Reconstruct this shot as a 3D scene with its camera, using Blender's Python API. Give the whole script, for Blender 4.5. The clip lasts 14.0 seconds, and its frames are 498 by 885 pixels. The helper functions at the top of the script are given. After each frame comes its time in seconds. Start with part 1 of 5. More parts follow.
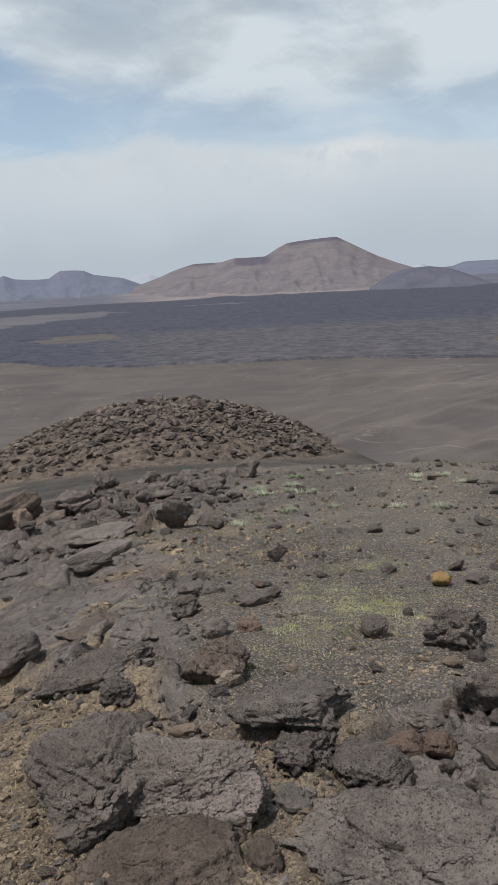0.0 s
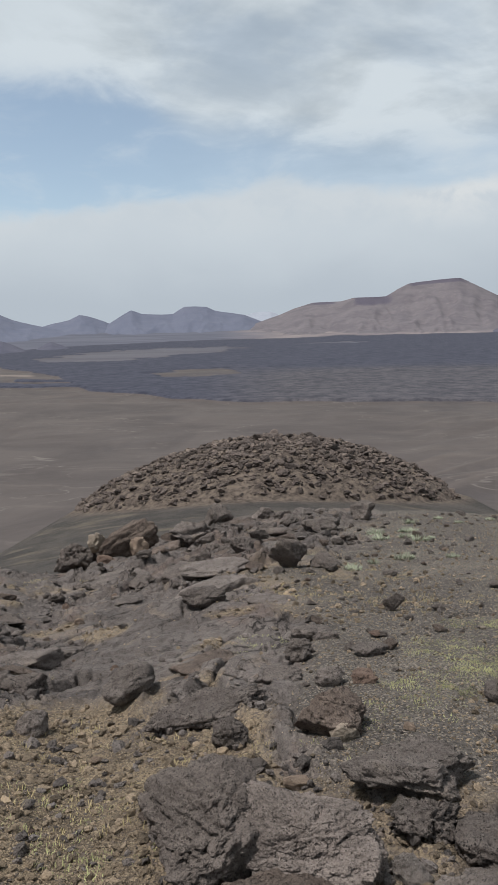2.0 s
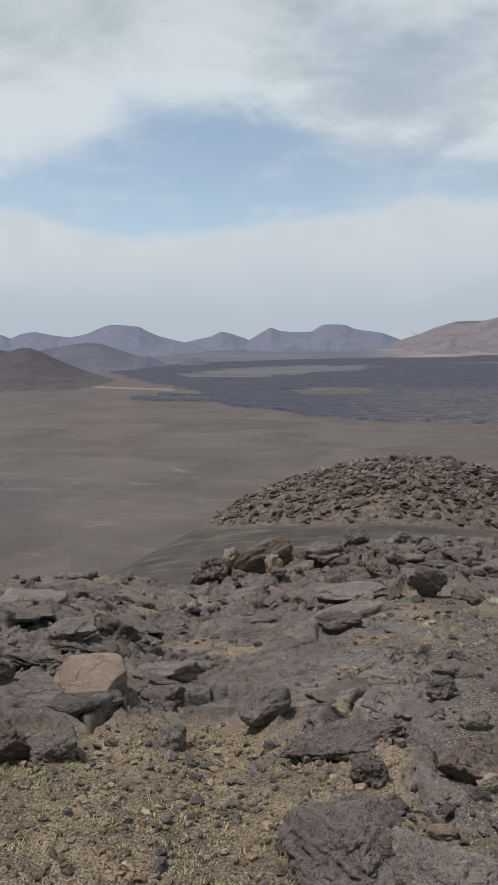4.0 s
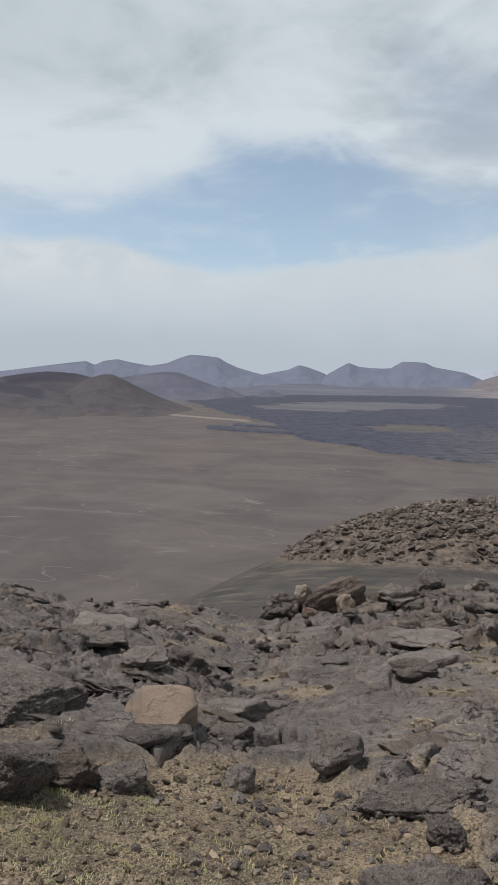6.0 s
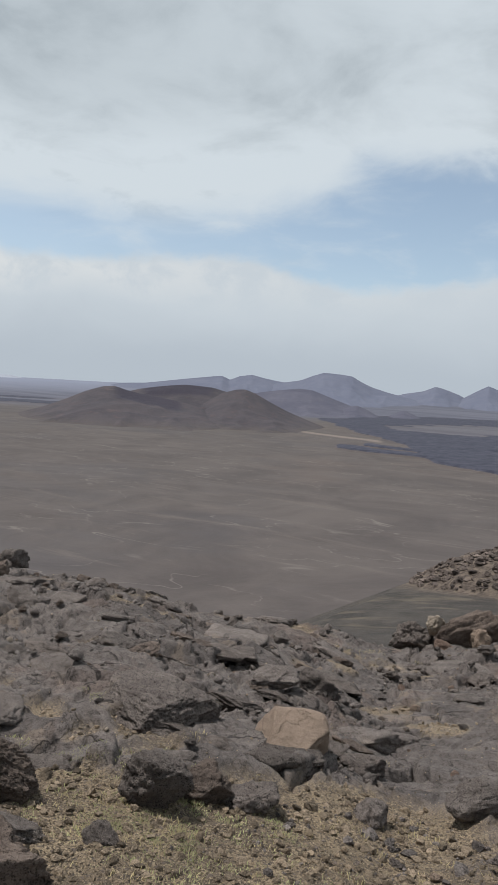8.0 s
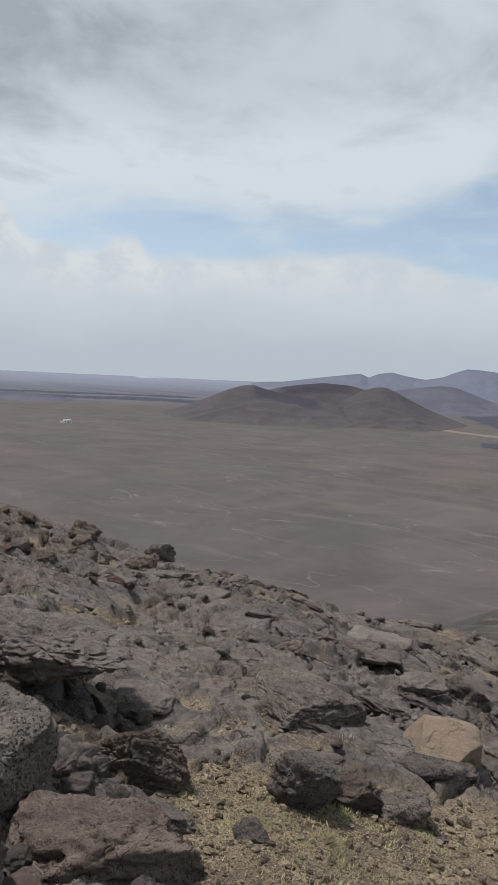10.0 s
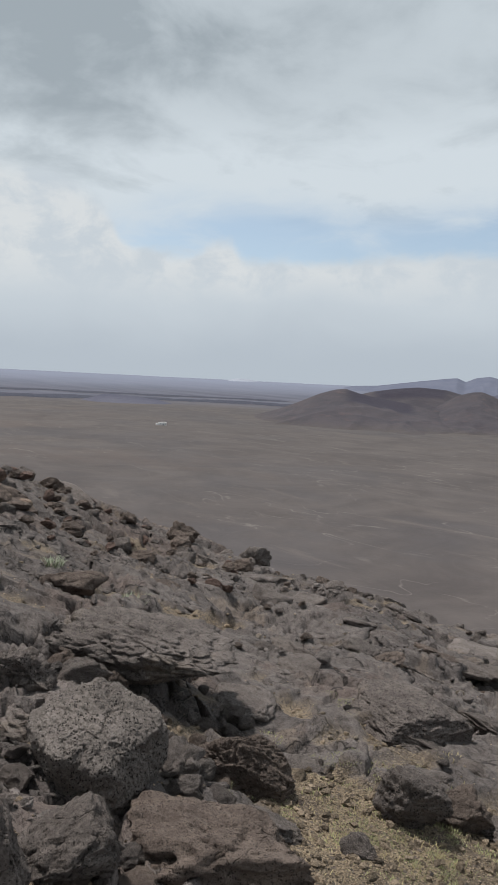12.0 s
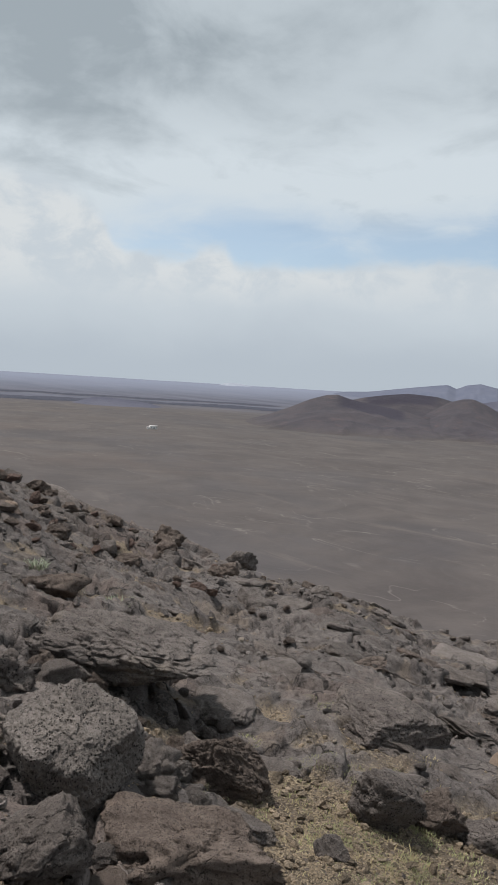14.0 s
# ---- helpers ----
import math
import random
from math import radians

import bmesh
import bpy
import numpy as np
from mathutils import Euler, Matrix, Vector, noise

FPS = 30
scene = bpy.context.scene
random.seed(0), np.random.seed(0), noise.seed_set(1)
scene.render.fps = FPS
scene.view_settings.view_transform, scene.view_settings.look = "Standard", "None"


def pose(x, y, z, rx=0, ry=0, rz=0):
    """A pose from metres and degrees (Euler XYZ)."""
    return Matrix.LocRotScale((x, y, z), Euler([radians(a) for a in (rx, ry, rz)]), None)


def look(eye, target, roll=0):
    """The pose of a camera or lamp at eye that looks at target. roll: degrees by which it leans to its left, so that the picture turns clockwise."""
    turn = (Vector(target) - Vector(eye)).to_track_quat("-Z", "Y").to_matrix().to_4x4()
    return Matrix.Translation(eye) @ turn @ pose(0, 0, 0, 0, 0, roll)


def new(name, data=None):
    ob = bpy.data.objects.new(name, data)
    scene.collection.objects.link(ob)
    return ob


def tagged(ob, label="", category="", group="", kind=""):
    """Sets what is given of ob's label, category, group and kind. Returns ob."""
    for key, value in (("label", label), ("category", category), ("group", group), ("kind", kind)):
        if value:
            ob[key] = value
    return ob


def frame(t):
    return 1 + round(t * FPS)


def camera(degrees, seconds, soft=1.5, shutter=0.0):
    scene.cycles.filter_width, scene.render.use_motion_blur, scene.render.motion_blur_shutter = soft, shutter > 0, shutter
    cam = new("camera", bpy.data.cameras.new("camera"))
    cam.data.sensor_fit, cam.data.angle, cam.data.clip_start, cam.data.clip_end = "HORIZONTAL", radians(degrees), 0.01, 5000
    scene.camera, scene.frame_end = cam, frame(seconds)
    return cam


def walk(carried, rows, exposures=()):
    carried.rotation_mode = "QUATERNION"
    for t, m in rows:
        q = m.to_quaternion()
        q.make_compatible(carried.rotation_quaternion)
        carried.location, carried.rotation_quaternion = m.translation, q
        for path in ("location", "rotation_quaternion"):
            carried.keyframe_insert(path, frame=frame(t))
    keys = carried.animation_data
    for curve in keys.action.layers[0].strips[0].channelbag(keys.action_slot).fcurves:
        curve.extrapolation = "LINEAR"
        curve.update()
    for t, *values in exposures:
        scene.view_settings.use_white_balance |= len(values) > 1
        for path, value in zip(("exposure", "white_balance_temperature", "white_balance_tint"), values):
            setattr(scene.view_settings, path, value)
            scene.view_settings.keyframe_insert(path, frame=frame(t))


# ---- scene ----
cam = camera(36.8, 14.0, soft=0.75)
METRES, EYE, TILT, LEAN, TURN = 0.74, 1.6, -12.25, 3.0, 0.0
ROWS = [
    (0.0, 0.0, 0.0, 0.0, 0.0, 0.0, -0.0),
    (0.5, -0.0361, -0.0093, 0.0086, 1.28, 0.87, -0.55),
    (1.0, -0.0843, -0.0185, 0.023, 3.64, 1.52, -1.48),
    (1.5, -0.1159, -0.0033, 0.0376, 7.04, 2.16, -2.73),
    (2.0, -0.1143, 0.0191, 0.0475, 8.49, 2.58, -3.11),
    (2.5, -0.1576, 0.037, 0.0596, 11.45, 2.76, -3.84),
    (3.0, -0.1696, 0.0428, 0.0676, 13.25, 2.87, -4.41),
    (3.5, -0.2058, 0.0454, 0.0832, 16.12, 2.92, -5.1),
    (6.0, -0.3477, 0.0277, 0.1297, 24.08, 4.9, -8.99),
    (6.5, -0.3794, 0.0096, 0.1352, 25.89, 5.15, -9.74),
    (7.0, -0.4185, -0.0218, 0.1362, 28.32, 5.15, -10.72),
    (7.5, -0.4527, -0.0287, 0.141, 30.66, 4.97, -11.68),
    (8.0, -0.4911, -0.0311, 0.1468, 33.93, 4.4, -12.6),
    (8.5, -0.5193, -0.0276, 0.1438, 37.24, 3.67, -13.1),
    (9.0, -0.544, -0.0253, 0.1405, 40.18, 2.92, -13.17),
    (11.5, -0.6815, -0.0975, 0.1329, 50.07, 0.78, -14.13),
    (12.0, -0.7122, -0.1189, 0.1289, 51.89, 0.42, -14.36),
    (12.5, -0.7428, -0.1466, 0.1226, 53.0, 0.26, -14.79),
    (13.0, -0.7279, -0.1528, 0.1225, 53.24, 0.23, -15.2),
    (13.5, -0.6789, -0.1309, 0.1338, 52.99, 0.36, -15.29),
    (14.0, -0.6265, -0.0861, 0.1464, 51.17, 0.95, -14.95),
]
walk(cam, [(t, pose(0, 0, EYE, TILT, LEAN, TURN) @ pose(METRES * x, METRES * y, METRES * z, 90 + pitch, roll, yaw)) for t, x, y, z, yaw, pitch, roll in ROWS])

# ---- light ----
SUN_HEIGHT, SUN_SIDE = radians(68), radians(-115)


def node(tree, kind, **values):
    """A node with its inputs set by name; a value may be a socket to link."""
    n = tree.nodes.new(kind)
    for key, value in values.items():
        socket = n.inputs[key.replace("_", " ")]
        if isinstance(value, bpy.types.NodeSocket):
            tree.links.new(value, socket)
        else:
            socket.default_value = value
    return n


def math_node(tree, op, a, b=0.0, c=0.0, clamp=False):
    n = tree.nodes.new("ShaderNodeMath")
    n.operation, n.use_clamp = op, clamp
    for socket, value in zip(n.inputs, (a, b, c)):
        if isinstance(value, bpy.types.NodeSocket):
            tree.links.new(value, socket)
        else:
            socket.default_value = value
    return n.outputs[0]


def ramp(tree, value, low, high, a=0.0, b=1.0, smooth=True):
    n = tree.nodes.new("ShaderNodeMapRange")
    n.interpolation_type = "SMOOTHSTEP" if smooth else "LINEAR"
    tree.links.new(value, n.inputs[0])
    for k, v in zip((1, 2, 3, 4), (low, high, a, b)):
        n.inputs[k].default_value = v
    return n.outputs[0]


def mix(tree, fac, a, b, blend="MIX"):
    n = tree.nodes.new("ShaderNodeMix")
    n.data_type, n.blend_type = "RGBA", blend
    for k, v in ((0, fac), (6, a), (7, b)):
        if isinstance(v, bpy.types.NodeSocket):
            tree.links.new(v, n.inputs[k])
        else:
            n.inputs[k].default_value = (*v, 1) if k else v
    return n.outputs[2]


def noise_tex(tree, vector, scale, detail=4.0, rough=0.55, warp=0.0):
    n = node(tree, "ShaderNodeTexNoise", Vector=vector, Scale=scale, Detail=detail, Roughness=rough, Distortion=warp)
    return n.outputs[0]


def mapped(tree, vector, scale=(1, 1, 1), turn=0.0, shift=(0, 0, 0)):
    n = node(tree, "ShaderNodeMapping", Vector=vector, Scale=scale, Rotation=(0, 0, turn), Location=shift)
    return n.outputs[0]


def curve(tree, value, low, high, points, most):
    """A smooth line through (place, height) points, for places from low to high and heights from 0 to most."""
    n = tree.nodes.new("ShaderNodeFloatCurve")
    tree.links.new(ramp(tree, value, low, high, 0.0, 1.0, False), n.inputs["Value"])
    line = n.mapping.curves[0]
    spots = [((p - low) / (high - low), h / most) for p, h in points]
    line.points[0].location, line.points[-1].location = spots[0], spots[-1]
    for spot in spots[1:-1]:
        line.points.new(*spot)
    n.mapping.update()
    return math_node(tree, "MULTIPLY", n.outputs[0], most)


def build_world():
    world = bpy.data.worlds.new("sky")
    world.use_nodes = True
    scene.world = world
    tree = world.node_tree
    tree.nodes.clear()
    way = tree.nodes.new("ShaderNodeTexCoord").outputs["Generated"]
    x, y, up = node(tree, "ShaderNodeSeparateXYZ", Vector=way).outputs
    sky = tree.nodes.new("ShaderNodeTexSky")
    sky.sky_type, sky.sun_disc = "NISHITA", False
    sky.sun_elevation, sky.sun_rotation = SUN_HEIGHT, SUN_SIDE
    sky.air_density, sky.dust_density, sky.altitude = 1.0, 1.5, 900
    hazy = node(tree, "ShaderNodeHueSaturation", Color=sky.outputs[0], Saturation=0.78, Hue=0.49)
    clear = node(tree, "ShaderNodeBackground", Color=hazy.outputs[0], Strength=0.128)
    side = math_node(tree, "MULTIPLY", math_node(tree, "ARCTAN2", math_node(tree, "MULTIPLY", x, -1.0), y), 180 / math.pi)
    tall = math_node(tree, "MULTIPLY", math_node(tree, "ARCSINE", up), 180 / math.pi)
    # the deck is a flat layer: its noise lies on a plane overhead, so it flattens towards the horizon
    over = math_node(tree, "ADD", math_node(tree, "MAXIMUM", up, 0.0), 0.16)
    deck = node(tree, "ShaderNodeCombineXYZ", X=math_node(tree, "DIVIDE", x, over), Y=math_node(tree, "DIVIDE", y, over)).outputs[0]
    big = noise_tex(tree, mapped(tree, deck, (1, 1, 1), 0.5), 0.9, 6.0, 0.55, 0.5)
    fine = noise_tex(tree, mapped(tree, deck, (1, 1, 1), 0.2, (4, 2, 0)), 2.6, 8.0, 0.58, 0.4)
    heap = noise_tex(tree, mapped(tree, way, (1, 1, 1.4)), 16.0, 7.0, 0.62, 0.3)
    soft = noise_tex(tree, mapped(tree, way, (1, 1, 1.6), 0.7), 5.0, 5.0, 0.5, 0.2)

    def off(noise, size):
        return math_node(tree, "MULTIPLY", math_node(tree, "SUBTRACT", noise, 0.5), size)

    low = curve(tree, side, -24.0, 72.0, [(-24, 7.6), (-16.5, 7.9), (-11, 8.9), (-7.2, 9.4), (-4, 8.9), (5.6, 9.8), (10.7, 9.3), (18.4, 8.2), (30.5, 8.0), (34.8, 9.2), (40, 9.5), (46, 9.0),
                                            (53.6, 8.9), (55.0, 9.9), (56.2, 9.8), (57.6, 8.9), (61.8, 9.0), (64.2, 11.2), (67, 13.0), (72, 14.0)], 30.0)
    high = curve(tree, side, -24.0, 72.0, [(-24, 12.9), (-9.6, 12.6), (-2, 12.6), (4, 13.2), (8.3, 14.0), (11, 13.9), (14, 14.8), (17, 16.6), (22, 17.4), (27, 17.4), (30, 15.6), (33, 14.2), (38, 12.9),
                                             (44, 12.4), (50, 13.0), (58, 13.0), (63, 11.8), (66, 11.0), (72, 11.0)], 30.0)
    rise = math_node(tree, "SUBTRACT", math_node(tree, "ADD", tall, math_node(tree, "ADD", off(heap, 2.2), off(soft, 2.0))), low)
    fall = math_node(tree, "SUBTRACT", high, math_node(tree, "ADD", tall, math_node(tree, "ADD", off(fine, 3.4), off(big, 2.6))))
    gap = math_node(tree, "MULTIPLY", ramp(tree, rise, -0.35, 0.75), ramp(tree, fall, -1.6, 2.2))
    deep = curve(tree, side, -24.0, 72.0, [(-24, 0.7), (-8, 0.66), (2, 0.72), (12, 0.95), (20, 1.05), (28, 1.05), (36, 1.0), (46, 0.95), (58, 0.95), (64, 0.6), (72, 0.2)], 2.0)
    wisp = ramp(tree, fine, 0.46, 0.76, 1.0, 0.5)
    gap = math_node(tree, "MULTIPLY", gap, math_node(tree, "MULTIPLY", deep, wisp))
    # thin places in the deck let some blue through
    thin = math_node(tree, "MULTIPLY", ramp(tree, big, 0.50, 0.36, 0.0, 0.38), ramp(tree, tall, 13.0, 18.0))
    thin = math_node(tree, "MULTIPLY", thin, ramp(tree, side, 52.0, 20.0))
    cover = math_node(tree, "SUBTRACT", 1.0, math_node(tree, "MULTIPLY", math_node(tree, "MAXIMUM", gap, thin), 0.92), clamp=True)
    # the deck: white ahead, thicker and greyer to the left and overhead
    lumps = math_node(tree, "ADD", math_node(tree, "MULTIPLY", big, 0.55), math_node(tree, "MULTIPLY", fine, 0.45))
    heavy = math_node(tree, "MULTIPLY", ramp(tree, side, 0.0, 60.0), ramp(tree, tall, 13.0, 21.0))
    lit = math_node(tree, "SUBTRACT", ramp(tree, lumps, 0.36, 0.60), math_node(tree, "MULTIPLY", heavy, 0.6))
    lit = math_node(tree, "ADD", lit, ramp(tree, tall, 24.0, 14.0, -0.12, 0.14))
    shade = mix(tree, ramp(tree, lit, -0.38, 0.82, smooth=False), (0.35, 0.403, 0.445), (0.635, 0.702, 0.752))
    # the bank below the gap: bright tops, grey foot with faint rain shafts
    tufts = math_node(tree, "ADD", tall, off(soft, 5.0))
    bank = mix(tree, ramp(tree, tufts, 1.5, 7.0), (0.462, 0.520, 0.582), (0.568, 0.628, 0.680))
    crest = math_node(tree, "MULTIPLY", ramp(tree, tufts, 5.5, 9.0), curve(tree, side, -24.0, 72.0, [(-24, 0.3), (-13, 0.35), (-8, 1.1), (-4, 0.9), (0, 0.35), (20, 0.35), (40, 0.7), (55, 1.1), (72, 1.0)], 2.0))
    bank = mix(tree, math_node(tree, "MULTIPLY", crest, ramp(tree, heap, 0.36, 0.6)), bank, (0.68, 0.715, 0.735))
    body = mix(tree, ramp(tree, rise, -0.5, 1.5), bank, shade)
    cloud = node(tree, "ShaderNodeBackground", Color=body, Strength=1.0)
    both = tree.nodes.new("ShaderNodeMixShader")
    tree.links.new(cover, both.inputs[0])
    tree.links.new(clear.outputs[0], both.inputs[1])
    tree.links.new(cloud.outputs[0], both.inputs[2])
    out = tree.nodes.new("ShaderNodeOutputWorld")
    tree.links.new(both.outputs[0], out.inputs[0])


build_world()
sun_data = bpy.data.lights.new("sun", "SUN")
sun_data.energy, sun_data.angle, sun_data.color = 4.4, radians(5), (1.0, 0.975, 0.952)
sun = new("sun", sun_data)
sun.matrix_world = look((0, 0, 0), (-math.sin(SUN_SIDE) * math.cos(SUN_HEIGHT), -math.cos(SUN_SIDE) * math.cos(SUN_HEIGHT), -math.sin(SUN_HEIGHT)))
scene.view_settings.exposure = 0.0

# ---- terrain ----
# Heights in metres; the camera stands near the origin on the shoulder of a cinder hill, and a plain lies about 58 m below.


def lattice(ix, iy, iz, seed):
    h = (ix.astype(np.int64) * 374761393 + iy.astype(np.int64) * 668265263 + iz.astype(np.int64) * 2147483647 + seed * 144269) & 0xFFFFFFFF
    h = ((h ^ (h >> 13)) * 1274126177) & 0xFFFFFFFF
    h = ((h ^ (h >> 16)) * 2246822519) & 0xFFFFFFFF
    return ((h ^ (h >> 15)) & 0xFFFFFF) / 16777215.0


def vnoise(x, y, z=0.0, seed=0):
    """Smooth noise from 0 to 1."""
    x, y = np.asarray(x, float), np.asarray(y, float)
    z = np.zeros_like(x) + z
    ix, iy, iz = np.floor(x), np.floor(y), np.floor(z)
    fx, fy, fz = x - ix, y - iy, z - iz
    fx, fy, fz = [a * a * a * (a * (a * 6 - 15) + 10) for a in (fx, fy, fz)]
    flat = not np.any(z)
    total = 0.0
    for dz in ((0,) if flat else (0, 1)):
        wz = 1.0 if flat else (fz if dz else 1 - fz)
        for dy in (0, 1):
            wy = fy if dy else 1 - fy
            for dx in (0, 1):
                wx = fx if dx else 1 - fx
                total = total + wx * wy * wz * lattice(ix + dx, iy + dy, iz + dz, seed)
    return total


def fbm(x, y, z=0.0, seed=0, octaves=4, gain=0.5):
    total, amp, norm, s = 0.0, 1.0, 0.0, 1.0
    for k in range(octaves):
        total = total + amp * vnoise(np.asarray(x) * s, np.asarray(y) * s, np.asarray(z) * s, seed + 17 * k)
        norm, amp, s = norm + amp, amp * gain, s * 2.03
    return total / norm - 0.5


def worley(x, y, seed=0):
    """Distances to the nearest and second cell, the nearest cell's own number from 0 to 1, and a slope of its own."""
    ix, iy = np.floor(x), np.floor(y)
    f1, f2 = np.full(np.shape(x), 9.0), np.full(np.shape(x), 9.0)
    own, tip = np.zeros(np.shape(x)), np.zeros(np.shape(x))
    zero = np.zeros(np.shape(x))
    for dy in (-1, 0, 1):
        for dx in (-1, 0, 1):
            cx, cy = ix + dx, iy + dy
            u, v = lattice(cx, cy, zero, seed), lattice(cx, cy, zero + 1, seed)
            ex, ey = x - cx - u, y - cy - v
            d = np.hypot(ex, ey)
            closer = d < f1
            f2 = np.where(closer, f1, np.minimum(f2, d))
            w = lattice(cx, cy, zero + 2, seed)
            own = np.where(closer, w, own)
            tip = np.where(closer, ex * np.cos(w * 40) + ey * np.sin(w * 40), tip)
            f1 = np.where(closer, d, f1)
    return f1, f2, own, tip


def smooth(a, low, high):
    t = np.clip((a - low) / (high - low), 0, 1)
    return t * t * (3 - 2 * t)


def glide(a, at, values):
    """Values at the stations, eased from one to the next."""
    at, values = np.asarray(at, float), np.asarray(values, float)
    k = np.clip(np.searchsorted(at, a) - 1, 0, len(at) - 2)
    slopes = np.gradient(values, at)
    h = at[k + 1] - at[k]
    t = np.clip((a - at[k]) / h, 0, 1)
    return ((2 * t**3 - 3 * t**2 + 1) * values[k] + (t**3 - 2 * t**2 + t) * h * slopes[k]
            + (3 * t**2 - 2 * t**3) * values[k + 1] + (t**3 - t**2) * h * slopes[k + 1])


def bearing(x, y):
    """Degrees to the left of straight ahead, and the distance."""
    return np.degrees(np.arctan2(-x, y)), np.hypot(x, y)


def soft_max(a, b, k):
    h = np.clip(0.5 + 0.5 * (a - b) / k, 0, 1)
    return b + (a - b) * h + k * h * (1 - h)


RIM_AT = [-180, -110, -60, -20, 0, 12, 18, 25, 33, 40, 46, 51, 55, 60, 66, 72, 90, 130, 180]
RIM_FALL = [0.0, 3, 10, 13.8, 14.3, 14.9, 16.5, 17.9, 16.5, 15.6, 14.0, 13.4, 12.5, 10.9, 8.7, 6.5, 3.5, 0, 0.0]
AXIS = radians(7.5)
MOUND = (-math.sin(AXIS) * 38.0, math.cos(AXIS) * 38.0)


def mound_height(x, y):
    """The low dome on the saddle that the stone pile covers."""
    s = -x * math.sin(AXIS) + y * math.cos(AXIS)
    w = -x * math.cos(AXIS) - y * math.sin(AXIS)
    u = np.where(w > 0, w / 10.2, w / 9.3)
    d = np.hypot(u, np.where(s < 38, (s - 38) / 8.0, (s - 38) / 9.0))
    return 2.05 * np.clip(1 - d**1.9, 0, 1) ** 0.85, d


def terrain(x, y):
    """The large form of the land: shoulder, saddle, mound, flank and plain."""
    az, r = bearing(x, y)
    fall = np.tan(np.radians(glide(az, RIM_AT, RIM_FALL)))
    rim = 13.5 + 2.5 * smooth(az, 22, 8) + 0.8 * np.sin(np.radians(az * 7))
    drop_rim = rim * fall
    near = -(drop_rim - 1.6) * (r / rim)
    past = np.clip(r - rim, 0, None)
    shoulder = np.where(r < rim, near, 1.6 - drop_rim - 0.62 * past - 0.2 * past * np.exp(-past / 3))
    s = -x * math.sin(AXIS) + y * math.cos(AXIS)
    w = np.abs(-x * math.cos(AXIS) - y * math.sin(AXIS))
    ridge = 1.6 - np.interp(s, [-400, 0, 12, 16, 23, 30, 38, 46, 60, 200], [300, 40, 6.5, 5.2, 6.5, 7.2, 7.8, 9.4, 17, 101])
    ridge = ridge - np.where(w < 10, 0.013 * w**2, 1.3 + 0.55 * (w - 10))
    hill = soft_max(shoulder, ridge, 0.9)
    hill = hill + mound_height(x, y)[0]
    plain = -58 + 2.2 * fbm(x / 180, y / 180, seed=5) + 60 * smooth(r, 2600, 5200)
    return soft_max(hill, plain, 6.0)


